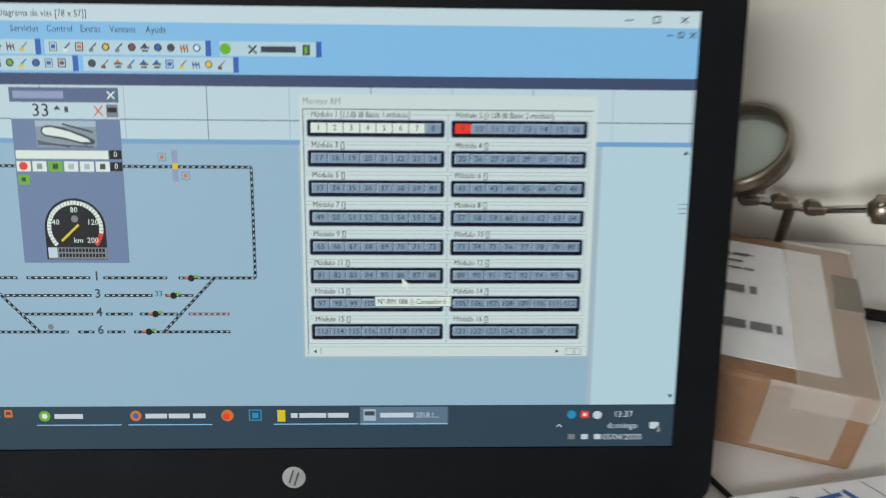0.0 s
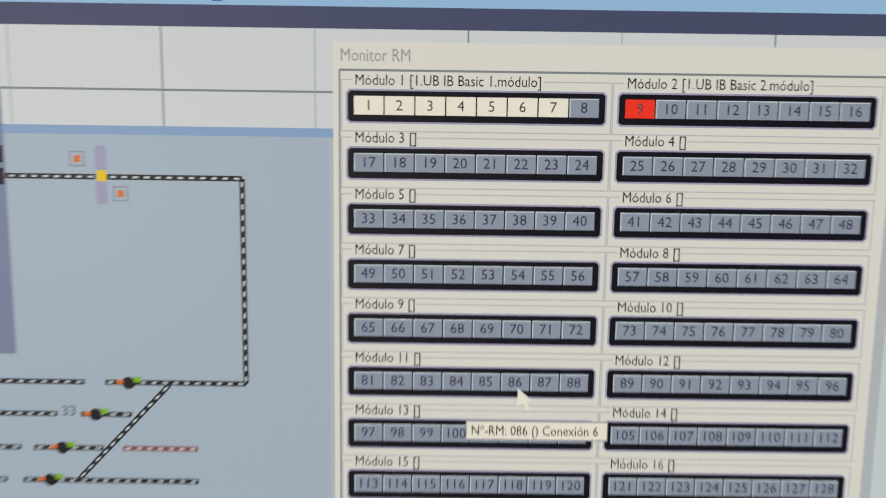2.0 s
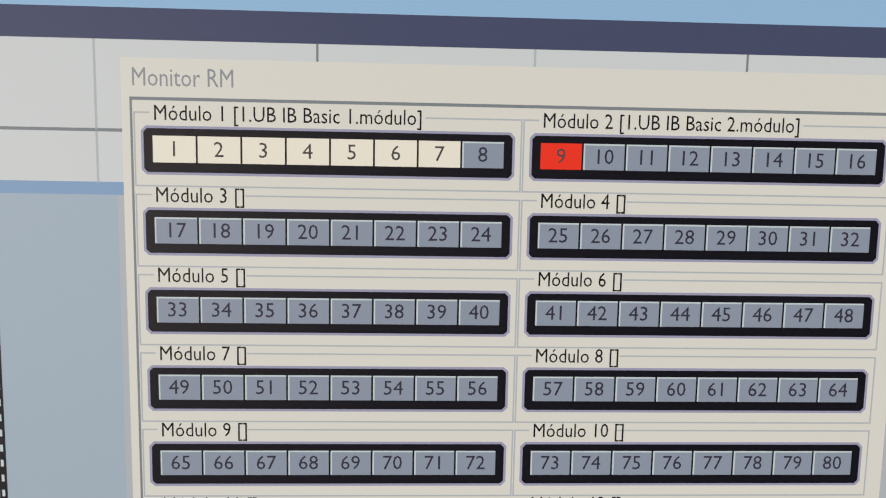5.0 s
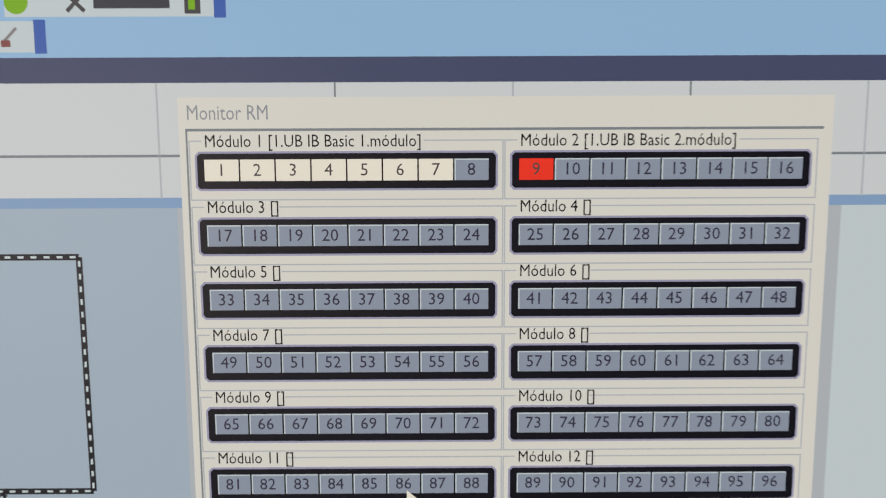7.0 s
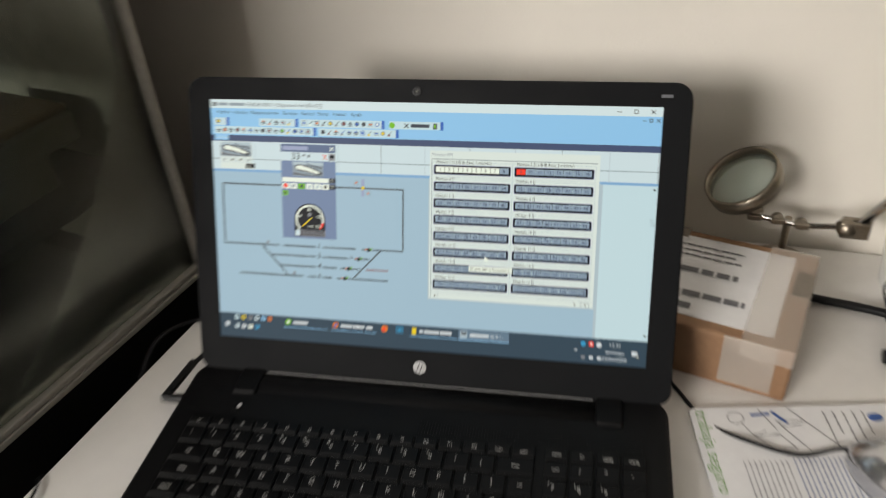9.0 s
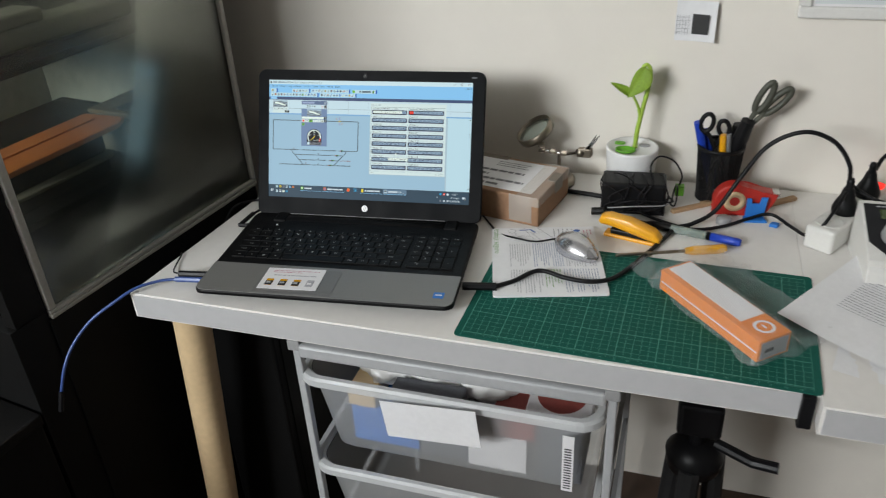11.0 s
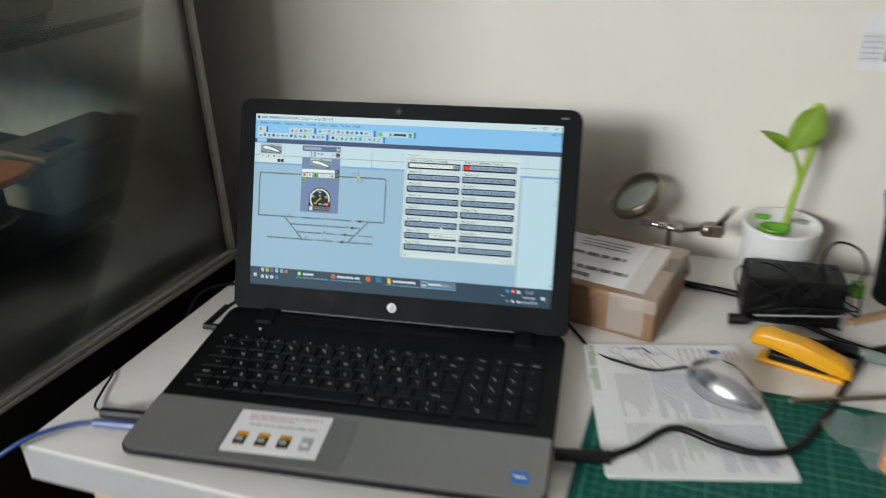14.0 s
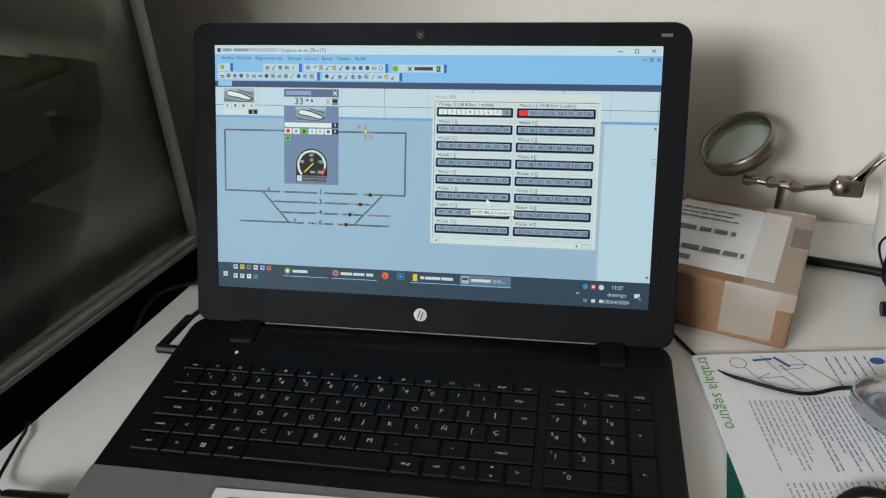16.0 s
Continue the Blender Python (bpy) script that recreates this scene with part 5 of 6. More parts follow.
ms = thing("computer_mouse", "shiny silver computer mouse lying on the booklet", "mouse", Matrix.Translation((0.523, -0.001, D + 0.0052)) @ Matrix.Rotation(radians(-38), 4, "Z") @ Matrix.Diagonal((0.84, 0.82, 0.82, 1)))
b = bmesh.new()
bmesh.ops.create_uvsphere(b, u_segments=36, v_segments=18, radius=1)
for v in b.verts:
    x, y, z = v.co
    w = 0.029 - 0.004 * x + 0.002 * math.cos(x * 3)
    top = 0.030 * (1 - 0.28 * (x + 0.25) ** 2)
    v.co = (x * 0.051, y * w, max(z, -0.18) * top + 0.0055 if z > -0.18 else 0.0)
part("shell", b, mat("mouse_silver", (0.56, 0.56, 0.58), 0.2, 0.85, vary=0.05, bump=0.02), ms, "glossy silver shell", True)
part("wheel", tube([(-0.030, -0.0035, 0.0225), (-0.030, 0.0035, 0.0225)], 0.0065, 1, 16), M["grey"], ms)
part("seam", tube([(-0.050, 0, 0.012), (-0.040, 0, 0.0232), (-0.022, 0, 0.0312), (-0.004, 0, 0.0352)], 0.0007, 4, 6), M["grey"], ms)
part("seam", tube([(0.042, -0.016, 0.010), (0.036, -0.008, 0.0235), (0.034, 0, 0.0262), (0.036, 0.008, 0.0235), (0.042, 0.016, 0.010)], 0.0007, 4, 6), M["grey"], ms)

# ---- cutting mat ----
MA = math.atan2(-0.024, 0.446)
cm = thing("cutting_mat", "dark green cutting mat with a fine pale grid", "cutting mat", Matrix.Translation((0.396, -0.243, D)) @ Matrix.Rotation(MA + radians(1.2), 4, "Z"))
MW, MH = 0.452, 0.262
part("mat_board", prism(rounded(0, MW, 0, MH, 0.006), 0, 0.0020, 0.0004), M["mat"], cm)
g = bmesh.new()
for i in range(44):
    x = 0.010 + i * (MW - 0.02) / 43
    w = 0.0005 if i % 5 == 0 else 0.00022
    sheet(g, x - w, x + w, 0.010, MH - 0.010, Matrix.Translation((0, 0, 0.00225)))
for i in range(26):
    y = 0.010 + i * (MH - 0.02) / 25
    w = 0.0005 if i % 5 == 0 else 0.00022
    sheet(g, 0.010, MW - 0.010, y - w, y + w, Matrix.Translation((0, 0, 0.00228)))
for i in range(216):
    x = 0.010 + i * (MW - 0.02) / 215
    h = 0.004 if i % 5 == 0 else 0.002
    sheet(g, x - 0.0002, x + 0.0002, 0.009 - h, 0.009, Matrix.Translation((0, 0, 0.00226)))
for i in range(26):
    write(g, str(i), 0.0045, Matrix.Translation((0.010 + i * (MW - 0.02) / 25.8, 0.0028, 0.00229)), "CENTER")
tagged(part("printed_grid", g, M["matline"], cm, "pale green printed grid"), kind="stuff")

# ---- stapler, pen, screwdriver ----
sp = thing("stapler", "small yellow stapler with a black base lying on the desk", "stapler", Matrix.Translation((0.596, 0.066, D)) @ Matrix.Rotation(radians(-14), 4, "Z"))
part("foot_plate", box(-0.040, 0.044, -0.010, 0.010, 0.0, 0.006, 0.002), M["yellow"], sp)
part("magazine", box(-0.030, 0.030, -0.007, 0.007, 0.005, 0.014, 0.002), M["black"], sp, "black staple magazine")
part("handle", prism([(-0.050, 0.024), (-0.046, 0.034), (-0.034, 0.038), (0.0, 0.034), (0.040, 0.024), (0.050, 0.014), (0.050, 0.006), (0.040, 0.006), (0.030, 0.014), (-0.02, 0.020), (-0.046, 0.020)], -0.0105, 0.0105, 0.004, m=XZ), M["yellow"], sp, "smooth yellow handle", True)
pn = thing("marker_pen", "black marker with a blue end lying on the desk", "pen", Matrix.Translation((0.628, 0.108, D + 0.0065)) @ Matrix.Rotation(math.atan2(-0.033, 0.136), 4, "Z"))
AX = Matrix.Rotation(radians(90), 4, "Y")
part("neck", lathe([(0, -0.045), (0.0022, -0.045), (0.003, -0.01), (0.0058, 0.0), (0, 0.0)], 14, m=AX), M["black"], pn, "", True)
part("barrel", lathe([(0, 0), (0.0058, 0.0), (0.0065, 0.02), (0.0065, 0.092), (0, 0.092)], 16, m=AX), M["black"], pn, "", True)
part("clear_window", lathe([(0.0066, 0.03), (0.0068, 0.032), (0.0068, 0.084), (0.0066, 0.086)], 16, m=AX), M["lens"], pn, "", True)
part("end_cap", lathe([(0, 0.092), (0.0064, 0.092), (0.0064, 0.134), (0.005, 0.138), (0, 0.138)], 16, m=AX), M["blue"], pn, "translucent blue end cap", True)
sd = thing("screwdriver", "small screwdriver with an amber plastic handle", "screwdriver", Matrix.Translation((0.582, -0.003, D + 0.0075)) @ Matrix.Rotation(math.atan2(0.054, 0.154), 4, "Z"))
part("shaft", lathe([(0, 0), (0.0022, 0.0), (0.0026, 0.004), (0.0026, 0.11), (0, 0.11)], 12, m=AX), M["brass"], sd, "brownish steel shaft", True)
part("handle", lathe([(0, 0.105), (0.005, 0.105), (0.006, 0.112), (0.0075, 0.120), (0.0072, 0.150), (0.0075, 0.163), (0.005, 0.168), (0, 0.168)], 8, m=AX), M["amber"], sd, "amber fluted handle")

# ---- train box in a plastic bag ----
ob_a = math.atan2(-0.140, 0.122)
ob = thing("wagon_box", "long orange and white model wagon box", "box", Matrix.Translation((0.651, -0.071, D + 0.0022)) @ Matrix.Rotation(ob_a, 4, "Z"))
L1, W1, H1 = 0.190, 0.050, 0.031
part("carton", box(0, L1, 0, W1, 0, H1, 0.0012), M["orange"], ob, "orange printed carton")
part("window_panel", box(0.004, L1 - 0.044, 0.010, W1 - 0.002, H1 - 0.0002, H1 + 0.0005), M["card"], ob, "white top panel")
part("side_stripe", box(0.004, L1 - 0.003, -0.0006, 0.0002, H1 * 0.42, H1 * 0.47), M["card"], ob, "thin white stripe")
g = bmesh.new()
for k in range(24):
    t0, t1 = 2 * math.pi * k / 24, 2 * math.pi * (k + 1) / 24
    f = g.faces.new([g.verts.new((L1 - 0.022 + r * math.cos(t), 0.027 + r * math.sin(t), H1 + 0.0006)) for r, t in ((0.0135, t0), (0.0135, t1), (0.0095, t1), (0.0095, t0))])
sheet(g, L1 - 0.026, L1 - 0.018, 0.0255, 0.0285, Matrix.Translation((0, 0, H1 + 0.0007)))
part("ring_mark", g, M["card"], ob, "plain white ring")
part("end_label", box(L1 - 0.0002, L1 + 0.0005, 0.004, W1 - 0.004, 0.003, H1 - 0.003), M["grey"], ob, "greyish end label")
part("end_writing", box(L1 + 0.0004, L1 + 0.0008, 0.010, 0.024, 0.012, 0.017), M["ink"], ob)

bag = thing("plastic_bag", "clear crumpled plastic bag draped over the wagon box", "plastic bag", Matrix.Translation((0.651, -0.071, D)) @ Matrix.Rotation(ob_a, 4, "Z"))
b = bmesh.new()
NX, NY = 44, 26
grid = []
for i in range(NX + 1):
    line = []
    for j in range(NY + 1):
        x, y = -0.052 + (L1 + 0.062) * i / NX, -0.010 + 0.144 * j / NY
        inside = max(0.0, min(1.0, min((x + 0.012) / 0.012, (L1 + 0.010 - x) / 0.010, (y + 0.010) / 0.010, (W1 + 0.020 - y) / 0.020)))
        n = noise.noise((x * 26, y * 26, 0.3)) * 0.5 + abs(noise.noise((x * 60 + 3, y * 45, 1.7))) * 0.7
        z = 0.0035 + inside * (H1 + 0.001) + (0.005 + 0.020 * (1 - inside) * max(0.12, min(1.0, 1 - x / 0.15))) * max(0, n + 0.12)
        edge = 0.010 * noise.noise((x * 30, y * 30, 5.0))
        line.append(b.verts.new((x + (edge if i in (0, NX) else 0), y + (edge if j in (0, NY) else 0), z)))
    grid.append(line)
for i in range(NX):
    for j in range(NY):
        b.faces.new((grid[i][j], grid[i + 1][j], grid[i + 1][j + 1], grid[i][j + 1]))
part("film", b, M["bag"], bag, "", True)

# ---- printed sheets ----


def paper_sheet(label, m, w, h, lift, blocks, seed):
    t = thing("paper", label, "paper", m)
    b = bmesh.new()
    n = 14
    f = lambda x, y: 0.0015 + lift * max(0, 1 - x / (w * 0.55)) ** 2 * (0.5 + 0.5 * y / h) + 0.0016 * (1 + math.sin(9 * x / w + 3 * y / h + seed))
    g = [[b.verts.new((w * i / n, h * j / n, f(w * i / n, h * j / n))) for j in range(n + 1)] for i in range(n + 1)]
    for i in range(n):
        for j in range(n):
            b.faces.new((g[i][j], g[i + 1][j], g[i + 1][j + 1], g[i][j + 1]))
    part("leaf", b, M["paper"], t, "", True)
    for k, (x0, x1, y0, y1, rows) in enumerate(blocks):
        g = bmesh.new()
        rnd = random.Random(seed * 10 + k)
        for r in range(rows):
            y = y1 - (y1 - y0) * (r + 0.5) / rows
            hh = (y1 - y0) / rows * rnd.uniform(0.10, 0.15)
            last = x1 - (x1 - x0) * (rnd.uniform(0.1, 0.6) if rnd.random() < 0.25 else 0)
            x = x0
            while x < last - 0.004:
                e = min(x + rnd.uniform(0.003, 0.011), last)
                g.faces.new([g.verts.new((q, s, f(q, s) + 0.0006)) for q, s in ((x, y - hh), (e, y - hh), (e, y + hh), (x, y + hh))])
                x = e + 0.0012
        part("writing", g, M["faint"], t)
    return t


paper_sheet("blank pale blue-white sheet lying under the printed page", Matrix.Translation((0.862, -0.205, D - 0.002)) @ Matrix.Rotation(radians(-14), 4, "Z"), 0.22, 0.20, 0.0, [], 3)
paper_sheet("white printed sheet with two blocks of small grey writing", Matrix.Translation((0.803, -0.115, D + 0.004)) @ Matrix.Rotation(radians(-34), 4, "Z"), 0.297, 0.205, 0.010,
            [(0.040, 0.130, 0.075, 0.165, 15), (0.165, 0.265, 0.02, 0.165, 24)], 2)

# ---- power strip with plugs ----
pw = thing("power_strip", "white power strip with a glowing red switch", "power strip", Matrix.Translation((0.869, 0.085, D)) @ Matrix.Rotation(math.atan2(0.185, 0.112), 4, "Z"))
part("housing", box(0, 0.215, -0.022, 0.022, 0, 0.038, 0.005, 3), M["white"], pw)
for x in (0.030, 0.078, 0.128):
    part("socket_well", lathe([(0.0, 0.0382), (0.015, 0.0382), (0.018, 0.0386), (0.0195, 0.0392), (0.0195, 0.0378), (0, 0.0378)], 28, m=Matrix.Translation((x, 0, 0))), M["white"], pw, "", True)
part("rocker_switch", box(0.182, 0.198, -0.010, 0.010, 0.037, 0.046, 0.003), M["glow"], pw, "glowing red rocker switch")
part("switch_frame", box(0.178, 0.202, -0.013, 0.013, 0.036, 0.0395, 0.001), M["white"], pw)
for x in (0.075, 0.152):
    p = thing("mains_plug", "black moulded mains plug standing in the power strip", "plug", pw.matrix_basis @ Matrix.Translation((x, 0, 0.0385)), "plugs in the power strip")
    part("body", lathe([(0, 0), (0.0185, 0), (0.019, 0.006), (0.016, 0.016), (0.011, 0.026), (0.0075, 0.040), (0, 0.042)], 20), M["black"], p, "", True)
    part("strain_relief", lathe([(0.0055, 0.038), (0.006, 0.042), (0.005, 0.046), (0.006, 0.050), (0.0045, 0.056), (0, 0.057)], 14), M["black"], p, "", True)

# ---- command console ----
cs = thing("train_console", "white railway command station with a black control panel", "console", Matrix.Translation((0.921, -0.012, D - 0.004)) @ Matrix.Rotation(radians(2), 4, "Z"))
YZ = Matrix(((0, 0, 1, 0), (1, 0, 0, 0), (0, 1, 0, 0), (0, 0, 0, 1)))
CW = 0.215
part("housing", prism([(0, 0), (0.004, 0.040), (0.012, 0.046), (0.112, 0.080), (0.128, 0.080), (0.130, 0)], 0, CW, 0.002, m=YZ), M["white"], cs)
sl = math.atan2(0.034, 0.100)
PN = Matrix.Translation((0, 0.012, 0.0465)) @ Matrix.Rotation(sl, 4, "X")
part("control_panel", prism([(0.030, 0.004), (0.190, 0.004), (0.212, 0.028), (0.212, 0.108), (0.004, 0.108), (0.004, 0.034)], 0.0, 0.0016, 0.0004, m=PN), M["console"], cs, "black control panel")
part("display", box(0.024, 0.092, 0.078, 0.096, 0.0014, 0.0024, m=PN), M["lcd"], cs, "dark green display")
for x in (0.040, 0.170):
    part("dial_knob", lathe([(0, 0.001), (0.020, 0.001), (0.0205, 0.004), (0.019, 0.016), (0.017, 0.018), (0, 0.0175)], 32, m=PN @ Matrix.Translation((x, 0.044, 0))), M["grey"], cs, "light grey dial", True)
for i in range(4):
    for j in range(2):
        part("button", box(0.082 + i * 0.0155, 0.091 + i * 0.0155, 0.032 + j * 0.020, 0.038 + j * 0.020, 0.001, 0.0035, 0.0006, m=PN), M["button"], cs, "small red button")
g = bmesh.new()
bars(g, 0.120, 0.205, 0.096, 0.104, 1, PN @ Matrix.Translation((0, 0, 0.0018)), 60, 0.7)
bars(g, 0.020, 0.070, 0.100, 0.105, 1, PN @ Matrix.Translation((0, 0, 0.0018)), 61, 0.5)
bars(g, 0.155, 0.205, 0.076, 0.088, 2, PN @ Matrix.Translation((0, 0, 0.0018)), 62, 0.4)
part("panel_writing", g, M["faint"], cs)

# ---- things on the wall ----
wb = thing("wall_chart", "large white framed board with a pale printed chart", "wall chart", Matrix.Translation((0.808, WALL, 1.036)))
part("board", box(0.010, 0.44, -0.010, -0.001, 0.010, 0.36), M["card"], wb)
part("chart_print", box(0.022, 0.43, -0.0108, -0.0098, 0.022, 0.35), mat("chart_grey", (0.62, 0.66, 0.67), 0.6, vary=0.05, scale=8), wb, "pale grey-blue print")
fb = box(0, 0.45, -0.016, 0.0, 0, 0.018, 0.003)
box(0, 0.018, -0.016, 0.0, 0.018, 0.37, 0.003, bm=fb)
box(0.432, 0.45, -0.016, 0.0, 0.018, 0.37, 0.003, bm=fb)
part("board_frame", fb, M["white"], wb, "white plastic frame")
part("screw", lathe([(0, 0), (0.003, 0), (0.0025, 0.0015), (0, 0.002)], 12, m=Matrix.Translation((0.148, -0.016, 0.009)) @ XZ), M["ink"], wb)
g = bmesh.new()
VW = Matrix.Translation((0, -0.0112, 0)) @ Matrix.Rotation(radians(90), 4, "X")
for i in range(3):
    bars(g, 0.040 + 0.042 * i, 0.050 + 0.042 * i, 0.068, 0.074, 1, VW, 70 + i, 0.8, False)
bars(g, 0.024, 0.055, 0.060, 0.064, 1, VW, 74, 0.3, False)
bars(g, 0.095, 0.130, 0.060, 0.064, 1, VW, 75, 0.3, False)
for i in range(14):
    sheet(g, 0.055 + i * 0.0035, 0.0562 + i * 0.0035, 0.036, 0.058, VW)
for i in range(5):
    bars(g, 0.024, 0.16, 0.028 + 0.006 * i, 0.030 + 0.006 * i, 1, VW, 80 + i, 0.5)
part("chart_writing", g, M["faint"], wb)
g = bmesh.new()
for k in range(6):
    x = 0.24 + 0.025 * k
    sheet(g, x, x + 0.02, 0.088 - 0.010 * k, 0.091 - 0.010 * k, VW)
part("chart_curve", g, M["print"], wb)

pp = thing("wall_paper_sheet", "white printed sheet pinned to the wall", "paper", Matrix.Translation((0.578, WALL - 0.002, 1.078)))
b = bmesh.new()
bl = [b.verts.new(q) for q in ((0, -0.001, 0.012), (0.152, -0.014, 0), (0.158, -0.002, 0.22), (0.004, -0.001, 0.22))]
b.faces.new(bl)
part("leaf", b, M["paper"], pp)
g = bmesh.new()
bars(g, 0.018, 0.120, 0.030, 0.15, 12, Matrix.Translation((0, -0.016, 0)) @ Matrix.Rotation(radians(90), 4, "X") @ Matrix.Rotation(radians(3), 4, "Y"), 90, 0.16)
part("writing", g, M["print"], pp)
rb = thing("red_ribbon", "small red ribbon tag hanging on the wall", "ribbon", Matrix.Translation((0.558, WALL - 0.003, 1.098)))
part("ribbon_tail", prism([(-0.006, 0), (0.006, 0), (0.003, 0.016), (0.004, 0.09), (-0.003, 0.09), (-0.002, 0.016)], -0.001, 0.001, m=XZ), M["red"], rb)
nt = thing("wall_note", "small white note with a dark printed square, curling off the wall", "note", Matrix.Translation((0.628, WALL - 0.002, 0.993)))
b = bmesh.new()
n = 10
gg = [[b.verts.new((0.063 * i / n, -0.001 - 0.011 * (i / n) ** 2.2 * (0.6 + 0.4 * (1 - j / n)), 0.064 * j / n)) for j in range(n + 1)] for i in range(n + 1)]
for i in range(n):
    for j in range(n):
        b.faces.new((gg[i][j], gg[i + 1][j], gg[i + 1][j + 1], gg[i][j + 1]))
part("leaf", b, M["paper"], nt, "", True)
g = bmesh.new()
for x0, x1, z0, z1 in ((0.026, 0.052, 0.012, 0.044),):
    f = g.faces.new([g.verts.new((x, -0.0026 - 0.011 * (x / 0.063) ** 2.2, z)) for x, z in ((x0, z0), (x1, z0), (x1, z1), (x0, z1))])
part("dark_square", g, M["ink"], nt, "plain dark printed square")
g = bmesh.new()
for k in range(5):
    for q in ((0.002 + k * 0.0045, 0.0024 + k * 0.0045, 0.010, 0.042), (0.001, 0.022, 0.014 + k * 0.006, 0.0144 + k * 0.006)):
        g.faces.new([g.verts.new((x, -0.0026 - 0.011 * (x / 0.063) ** 2.2, z)) for x, z in ((q[0], q[2]), (q[1], q[2]), (q[1], q[3]), (q[0], q[3]))])
part("ruled_lines", g, M["print"], nt)

# ---- drawer unit under the desk ----
dw = thing("drawer_unit", "white metal drawer frame with milky plastic drawers", "drawer unit", Matrix.Translation((0.152, -0.235, 0)))
DW, DD = 0.458, 0.42
for x in (0, DW):
    for y in (0, DD):
        part("upright", box(x - 0.006, x + 0.006, y - 0.006, y + 0.006, 0.0, 0.685, 0.002), M["rail"], dw, "white metal post")
    for z in (0.655, 0.455, 0.26):
        part("runner", box(x - 0.004, x + 0.004, 0.008, DD - 0.008, z - 0.006, z + 0.006), M["rail"], dw)
for y in (0, DD):
    part("top_rail", box(0.008, DW - 0.008, y - 0.014, y + 0.006, 0.662, 0.684, 0.004), M["rail"], dw, "white metal rail")
for x in (0.0, DW):
    part("end_cap", box(x - 0.010, x + 0.010, -0.012, 0.010, 0.672, 0.690, 0.002), M["grey"], dw)


def ringwall(loops, close=False):
    b = bmesh.new()
    rings = [[b.verts.new((x, y, z)) for x, y in o] for o, z in loops]
    for lo, hi in list(zip(rings, rings[1:])) + ([(rings[-1], rings[0])] if close else []):
        for i in range(len(lo)):
            b.faces.new((lo[i], lo[(i + 1) % len(lo)], hi[(i + 1) % len(lo)], hi[i]))
    if not close:
        b.faces.new(rings[0][::-1])
    return b


def drawer(name, zt, depth):
    foot = lambda q, z: (rounded(-0.004 + q, DW - 0.012 - q, -0.012 + q, DD - 0.03 - q, 0.035 - q * 0.3, 5), z)
    t = part(name, ringwall([foot(0.036, zt - depth), (foot(0.030, 0)[0], zt - depth + 0.008), foot(0.012, zt - 0.02), foot(0.010, zt - 0.004)]), M["bin"], dw, "milky translucent plastic drawer", True)
    lip = ringwall([foot(-0.004, zt - 0.015), foot(-0.004, zt - 0.004), foot(-0.001, zt), foot(0.006, zt), foot(0.009, zt - 0.004), foot(0.006, zt - 0.006), foot(-0.001, zt - 0.007)], True)
    part("rim", lip, M["binrim"], t, "broad rolled plastic rim")
    return t


dr = drawer("drawer", 0.628, 0.165)
drawer("drawer", 0.446, 0.165)
OX, OY = 0.152, -0.235


def boxed(name, label, cat, x0, x1, y0, y1, z0, z1, material, bevel=0.002):
    t = thing(name, label, cat, Matrix.Translation(((x0 + x1) / 2, (y0 + y1) / 2, z0)))
    hx, hy = (x1 - x0) / 2, (y1 - y0) / 2
    part("carton", box(-hx, hx, -hy, hy, 0, z1 - z0, bevel), M[material], t)
    return t


pl = thing("paper_label", "blank white paper sheet leaning on the drawer front", "paper", Matrix.Translation((OX + 0.140, OY - 0.022, 0.548)))
part("leaf", box(0, 0.142, -0.0004, 0.0004, 0, 0.072, m=Matrix.Rotation(radians(-4), 4, "Y") @ Matrix.Rotation(radians(5), 4, "X")), M["paper"], pl)
sk = thing("barcode_sticker", "white barcode sticker on the drawer front", "sticker", Matrix.Translation((OX + 0.395, OY + 0.0, 0.52)))
part("tag", box(0, 0.016, -0.0085, -0.0075, -0.03, 0.075), M["card"], sk)
g = bmesh.new()
for k in range(16):
    sheet(g, 0.003, 0.013, -0.025 + k * 0.005, -0.0225 + k * 0.005, Matrix.Translation((0, -0.0088, 0)) @ Matrix.Rotation(radians(90), 4, "X"))
part("bars", g, M["ink"], sk)
boxed("blue_box", "blue printed carton seen through the milky drawer", "box", OX + 0.055, OX + 0.165, OY + 0.035, OY + 0.11, 0.47, 0.545, "paleblue")
boxed("tan_box", "small tan carton in the drawer", "box", OX + 0.055, OX + 0.100, OY + 0.030, OY + 0.09, 0.5455, 0.578, "wood")
boxed("grey_box", "dark grey carton in the drawer", "box", OX + 0.170, OX + 0.245, OY + 0.030, OY + 0.12, 0.47, 0.545, "darkgrey")
boxed("cream_box", "cream printed carton in the drawer", "box", OX + 0.247, OX + 0.338, OY + 0.026, OY + 0.12, 0.47, 0.538, "card")
boxed("red_box", "dull red carton in the drawer", "box", OX + 0.285, OX + 0.350, OY + 0.026, OY + 0.10, 0.5385, 0.580, "dullred")
boxed("black_box", "black carton with pale print in the drawer", "box", OX + 0.352, OX + 0.420, OY + 0.026, OY + 0.12, 0.47, 0.575, "darkgrey")
rbx = boxed("red_lid_box", "white box with a dark red oval print on top", "box", OX + 0.335, OX + 0.428, OY + 0.028, OY + 0.112, 0.5755, 0.598, "card")
part("oval_print", lathe([(0, 0.0226), (0.036, 0.0226), (0.036, 0.0234), (0, 0.0236)], 28, m=Matrix.Diagonal((1, 1.1, 1, 1))), M["dullred"], rbx, "dark red oval")
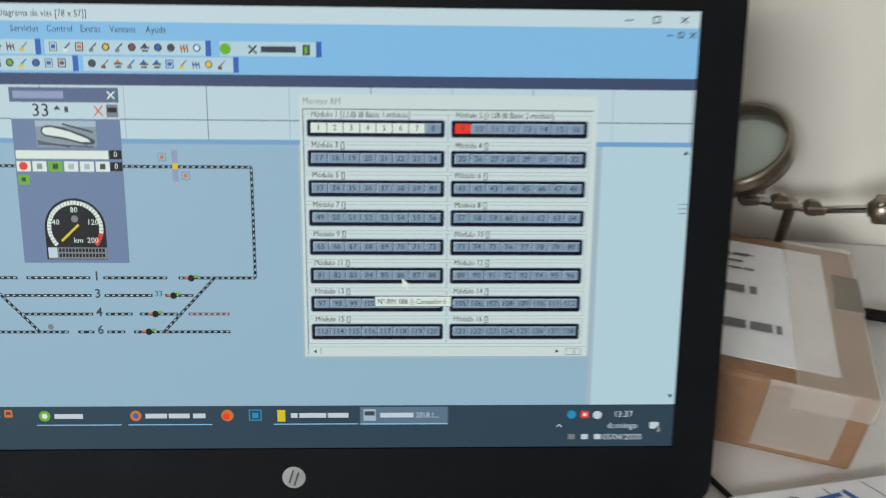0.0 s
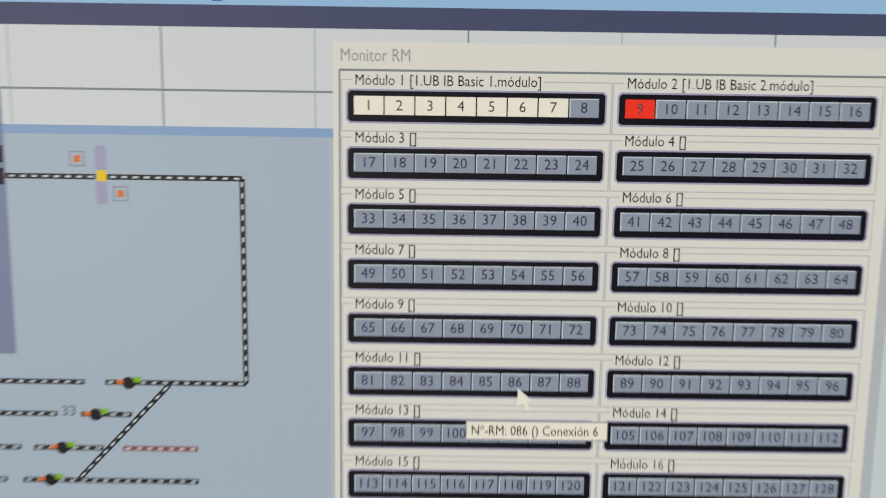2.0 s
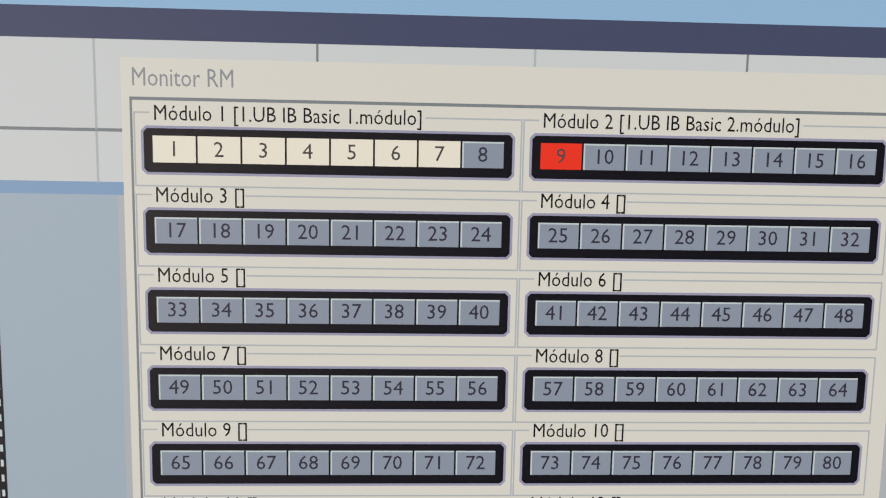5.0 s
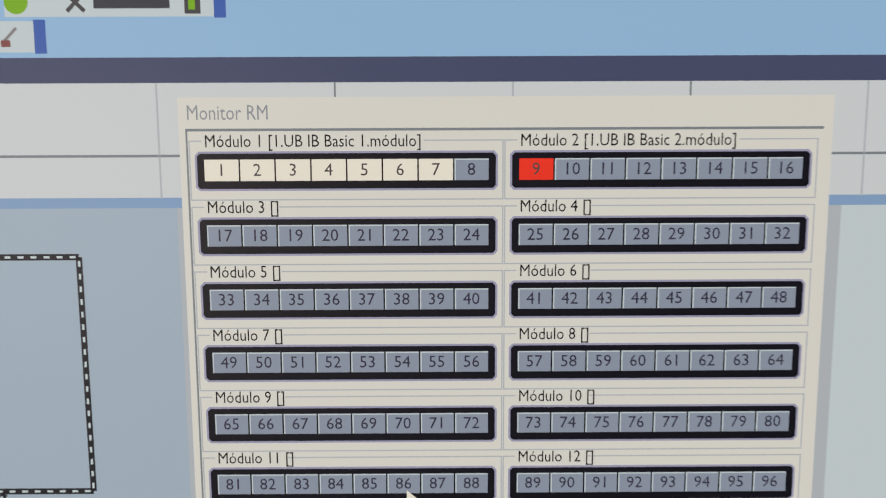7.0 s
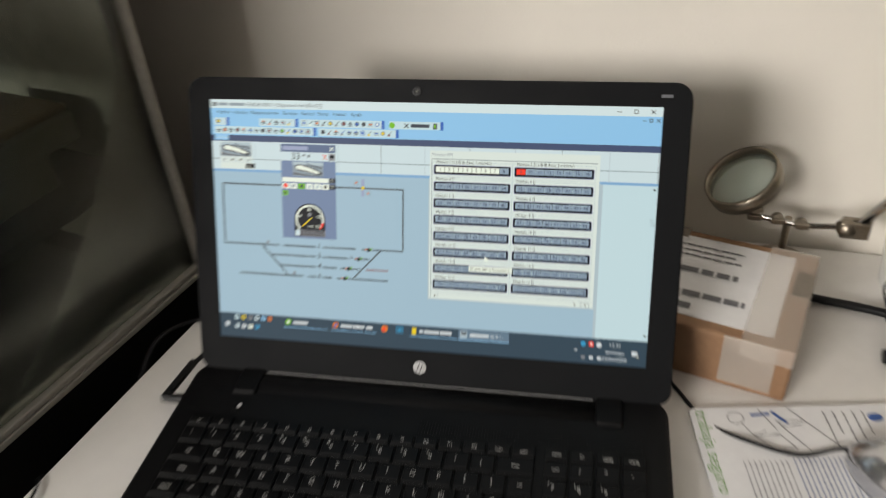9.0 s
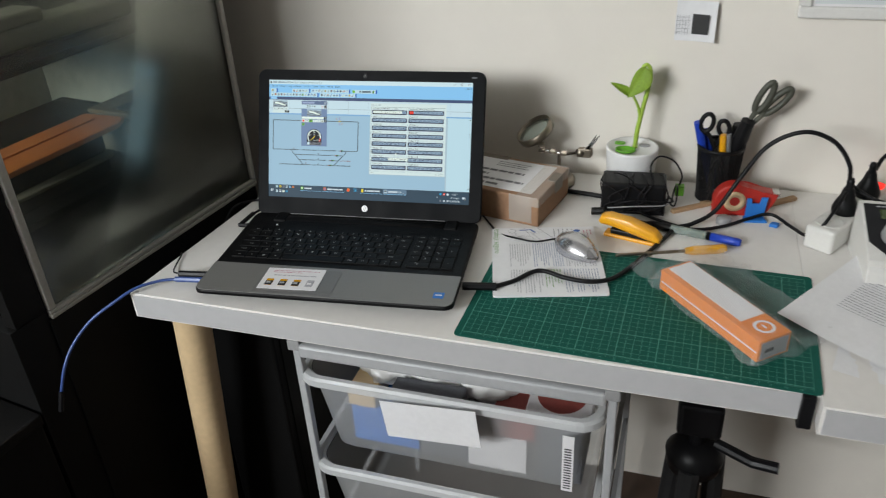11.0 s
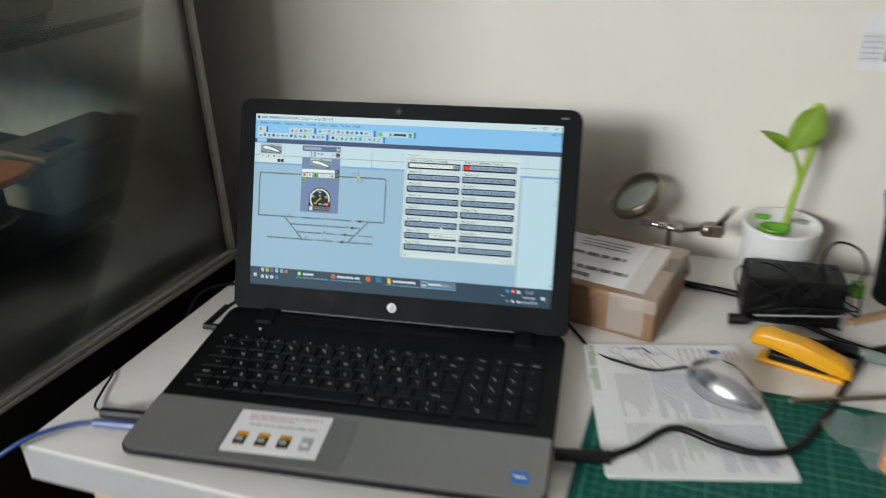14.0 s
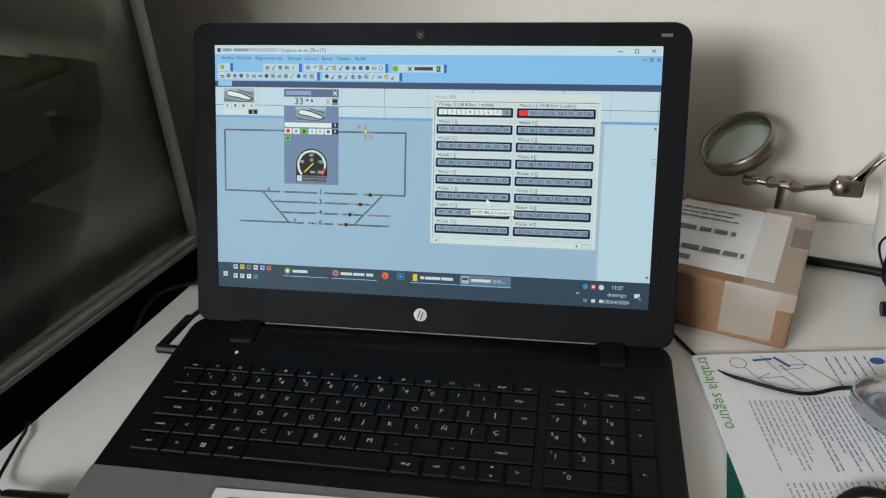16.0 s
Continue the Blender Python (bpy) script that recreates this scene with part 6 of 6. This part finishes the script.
cr = thing("crumpled_bag", "crumpled clear plastic bag filling the drawer", "plastic bag", Matrix.Translation((OX + 0.145, OY + 0.105, 0.592)))
for k, (x, y, sx, sy, sz) in enumerate(((-0.030, 0, 0.060, 0.055, 0.030), (0.035, -0.002, 0.065, 0.055, 0.034), (0.115, 0.0, 0.060, 0.055, 0.032))):
    b = bmesh.new()
    bmesh.ops.create_icosphere(b, subdivisions=4, radius=1)
    for v in b.verts:
        q = 1 + 0.20 * noise.noise(v.co * 2.3 + Vector((k, 0, 0))) + 0.20 * abs(noise.noise(v.co * 4.5)) - 0.10 * abs(noise.noise(v.co * 11))
        v.co = Vector((x + v.co.x * sx * q, y + v.co.y * sy * q, v.co.z * sz * q))
    part("bag_fold", b, M["crumple"], cr, "", True)
boxed("dark_tray", "dark grey tray among the bags in the drawer", "tray", OX + 0.135, OX + 0.245, OY + 0.014, OY + 0.044, 0.5455, 0.607, "darkgrey")

# ---- black case standing behind the desk leg ----
bc = thing("black_case", "tall black case standing in the dark under the desk", "case", Matrix.Translation((-0.08, 0.19, 0)) )
part("shell", box(-0.035, 0.105, -0.30, 0.09, 0, 0.66, 0.006), M["cabinet"], bc)
part("side_panel", box(0.1045, 0.107, -0.28, 0.08, 0.03, 0.63, 0.001), M["cabinet"], bc)

# ---- tripod head under the desk joint ----
tp = thing("tripod", "folded black tripod standing in the shade under the desk", "tripod", Matrix.Translation((0.738, 0.02, 0)))
part("head", box(-0.036, 0.036, -0.030, 0.030, 0.415, 0.480, 0.008, 3), M["black"], tp)
part("neck", tube([(0, 0, 0.36), (0, 0, 0.42)], 0.014, 1, 14), M["black"], tp)
part("collar", lathe([(0, 0.33), (0.045, 0.33), (0.05, 0.36), (0.03, 0.385), (0, 0.385)], 20), M["black"], tp, "", True)
part("pan_handle", tube([(0.03, 0, 0.385), (0.09, -0.02, 0.375), (0.13, -0.03, 0.38)], 0.010, 1, 10), M["black"], tp)
for k in range(3):
    t0 = radians(120 * k + 20)
    part("leg", tube([(0.034 * math.cos(t0), 0.034 * math.sin(t0), 0.35), (0.060 * math.cos(t0), 0.060 * math.sin(t0), 0.0)], (0.020, 0.014), 1, 10), M["dark"], tp)
pb = thing("wall_plug", "small black plug fixed low on the wall", "plug", Matrix.Translation((0.62, WALL - 0.002, 0.60)))
part("body", box(-0.014, 0.014, -0.02, 0, -0.008, 0.008, 0.003), M["black"], pb)
part("lead", tube([(0, -0.018, 0), (-0.02, -0.02, -0.006), (-0.035, -0.012, -0.02)], 0.003, 6, 8), M["black"], pb)

# ---- things behind the cabinet glass ----
it = thing("model_tray", "orange topped model standing on the cabinet shelf", "model", cab.matrix_basis @ Matrix.Translation((-0.335, 0.085, 0.857)))
part("top_plate", prism([(-0.115, -0.040), (0.105, -0.040), (0.128, -0.026), (0.118, 0.052), (-0.115, 0.052)], 0.068, 0.077, 0.002), M["tray"], it, "dull orange top")
part("plate_lip", box(-0.115, 0.100, 0.008, 0.012, 0.0772, 0.080, 0.0008), M["tray"], it)
part("lower_plate", prism([(-0.115, -0.040), (0.070, -0.040), (0.092, -0.030), (0.088, 0.05), (-0.115, 0.05)], 0.028, 0.034, 0.002), M["shelf"], it, "pale lower plate")
part("block", box(-0.11, 0.085, -0.020, 0.045, 0.0, 0.0675, 0.003), M["dark"], it)
ib = thing("model_building", "long grey model building with a brown roof in the cabinet", "model", cab.matrix_basis @ Matrix.Translation((-0.120, 0.115, 0.857)))
part("walls", box(-0.078, 0.085, -0.052, 0.05, 0.036, 0.064, 0.003), M["shelf"], ib)
part("base_storey", box(-0.07, 0.05, -0.045, 0.045, 0.0, 0.0355, 0.002), M["shelf"], ib)
part("roof", prism([(-0.070, -0.048), (0.082, -0.048), (0.082, 0.047), (-0.070, 0.047)], 0.0642, 0.073, 0.003), M["roof"], ib, "brown flat roof")
part("hatch", box(-0.06, -0.015, -0.035, -0.010, 0.0733, 0.077, 0.002), M["dark"], ib)
iu = thing("model_locomotive", "pale grey model on the upper cabinet shelf", "model", cab.matrix_basis @ Matrix.Translation((-0.245, 0.10, 1.072)))
part("hull", box(-0.20, 0.12, -0.035, 0.035, 0.006, 0.036, 0.010, 3), M["shelf"], iu)
part("cab_roof", box(-0.15, -0.04, -0.030, 0.030, 0.0365, 0.056, 0.006, 3), M["shelf"], iu)
part("nose", box(0.07, 0.118, -0.025, 0.025, 0.0365, 0.044, 0.004, 3), M["chrome"], iu)
part("running_gear", box(-0.19, 0.11, -0.025, 0.025, 0.0, 0.0065, 0.001), M["dark"], iu)
# bright steel beads set against the pane imitate glints on the glass
for k, (x, z, q) in enumerate(((-0.052, 0.842, 0.0030), (-0.049, 0.836, 0.0022), (-0.050, 0.817, 0.0020), (-0.072, 0.826, 0.0022), (-0.022, 0.826, 0.0034))):
    gb = thing("glass_glint", "tiny steel bead imitating a glint on the cabinet glass", "charm", cab.matrix_basis @ Matrix.Translation((x, 0.005, z)), "charms on the cabinet glass")
    part("bead", lathe([(0, 0), (q * 0.6, 0), (q, q * 0.6), (q * 0.7, q * 1.2), (q * 0.3, q * 1.5), (0, q * 1.6)], 10, m=Matrix.Rotation(radians(-90), 4, "X")), M["chrome"], gb)
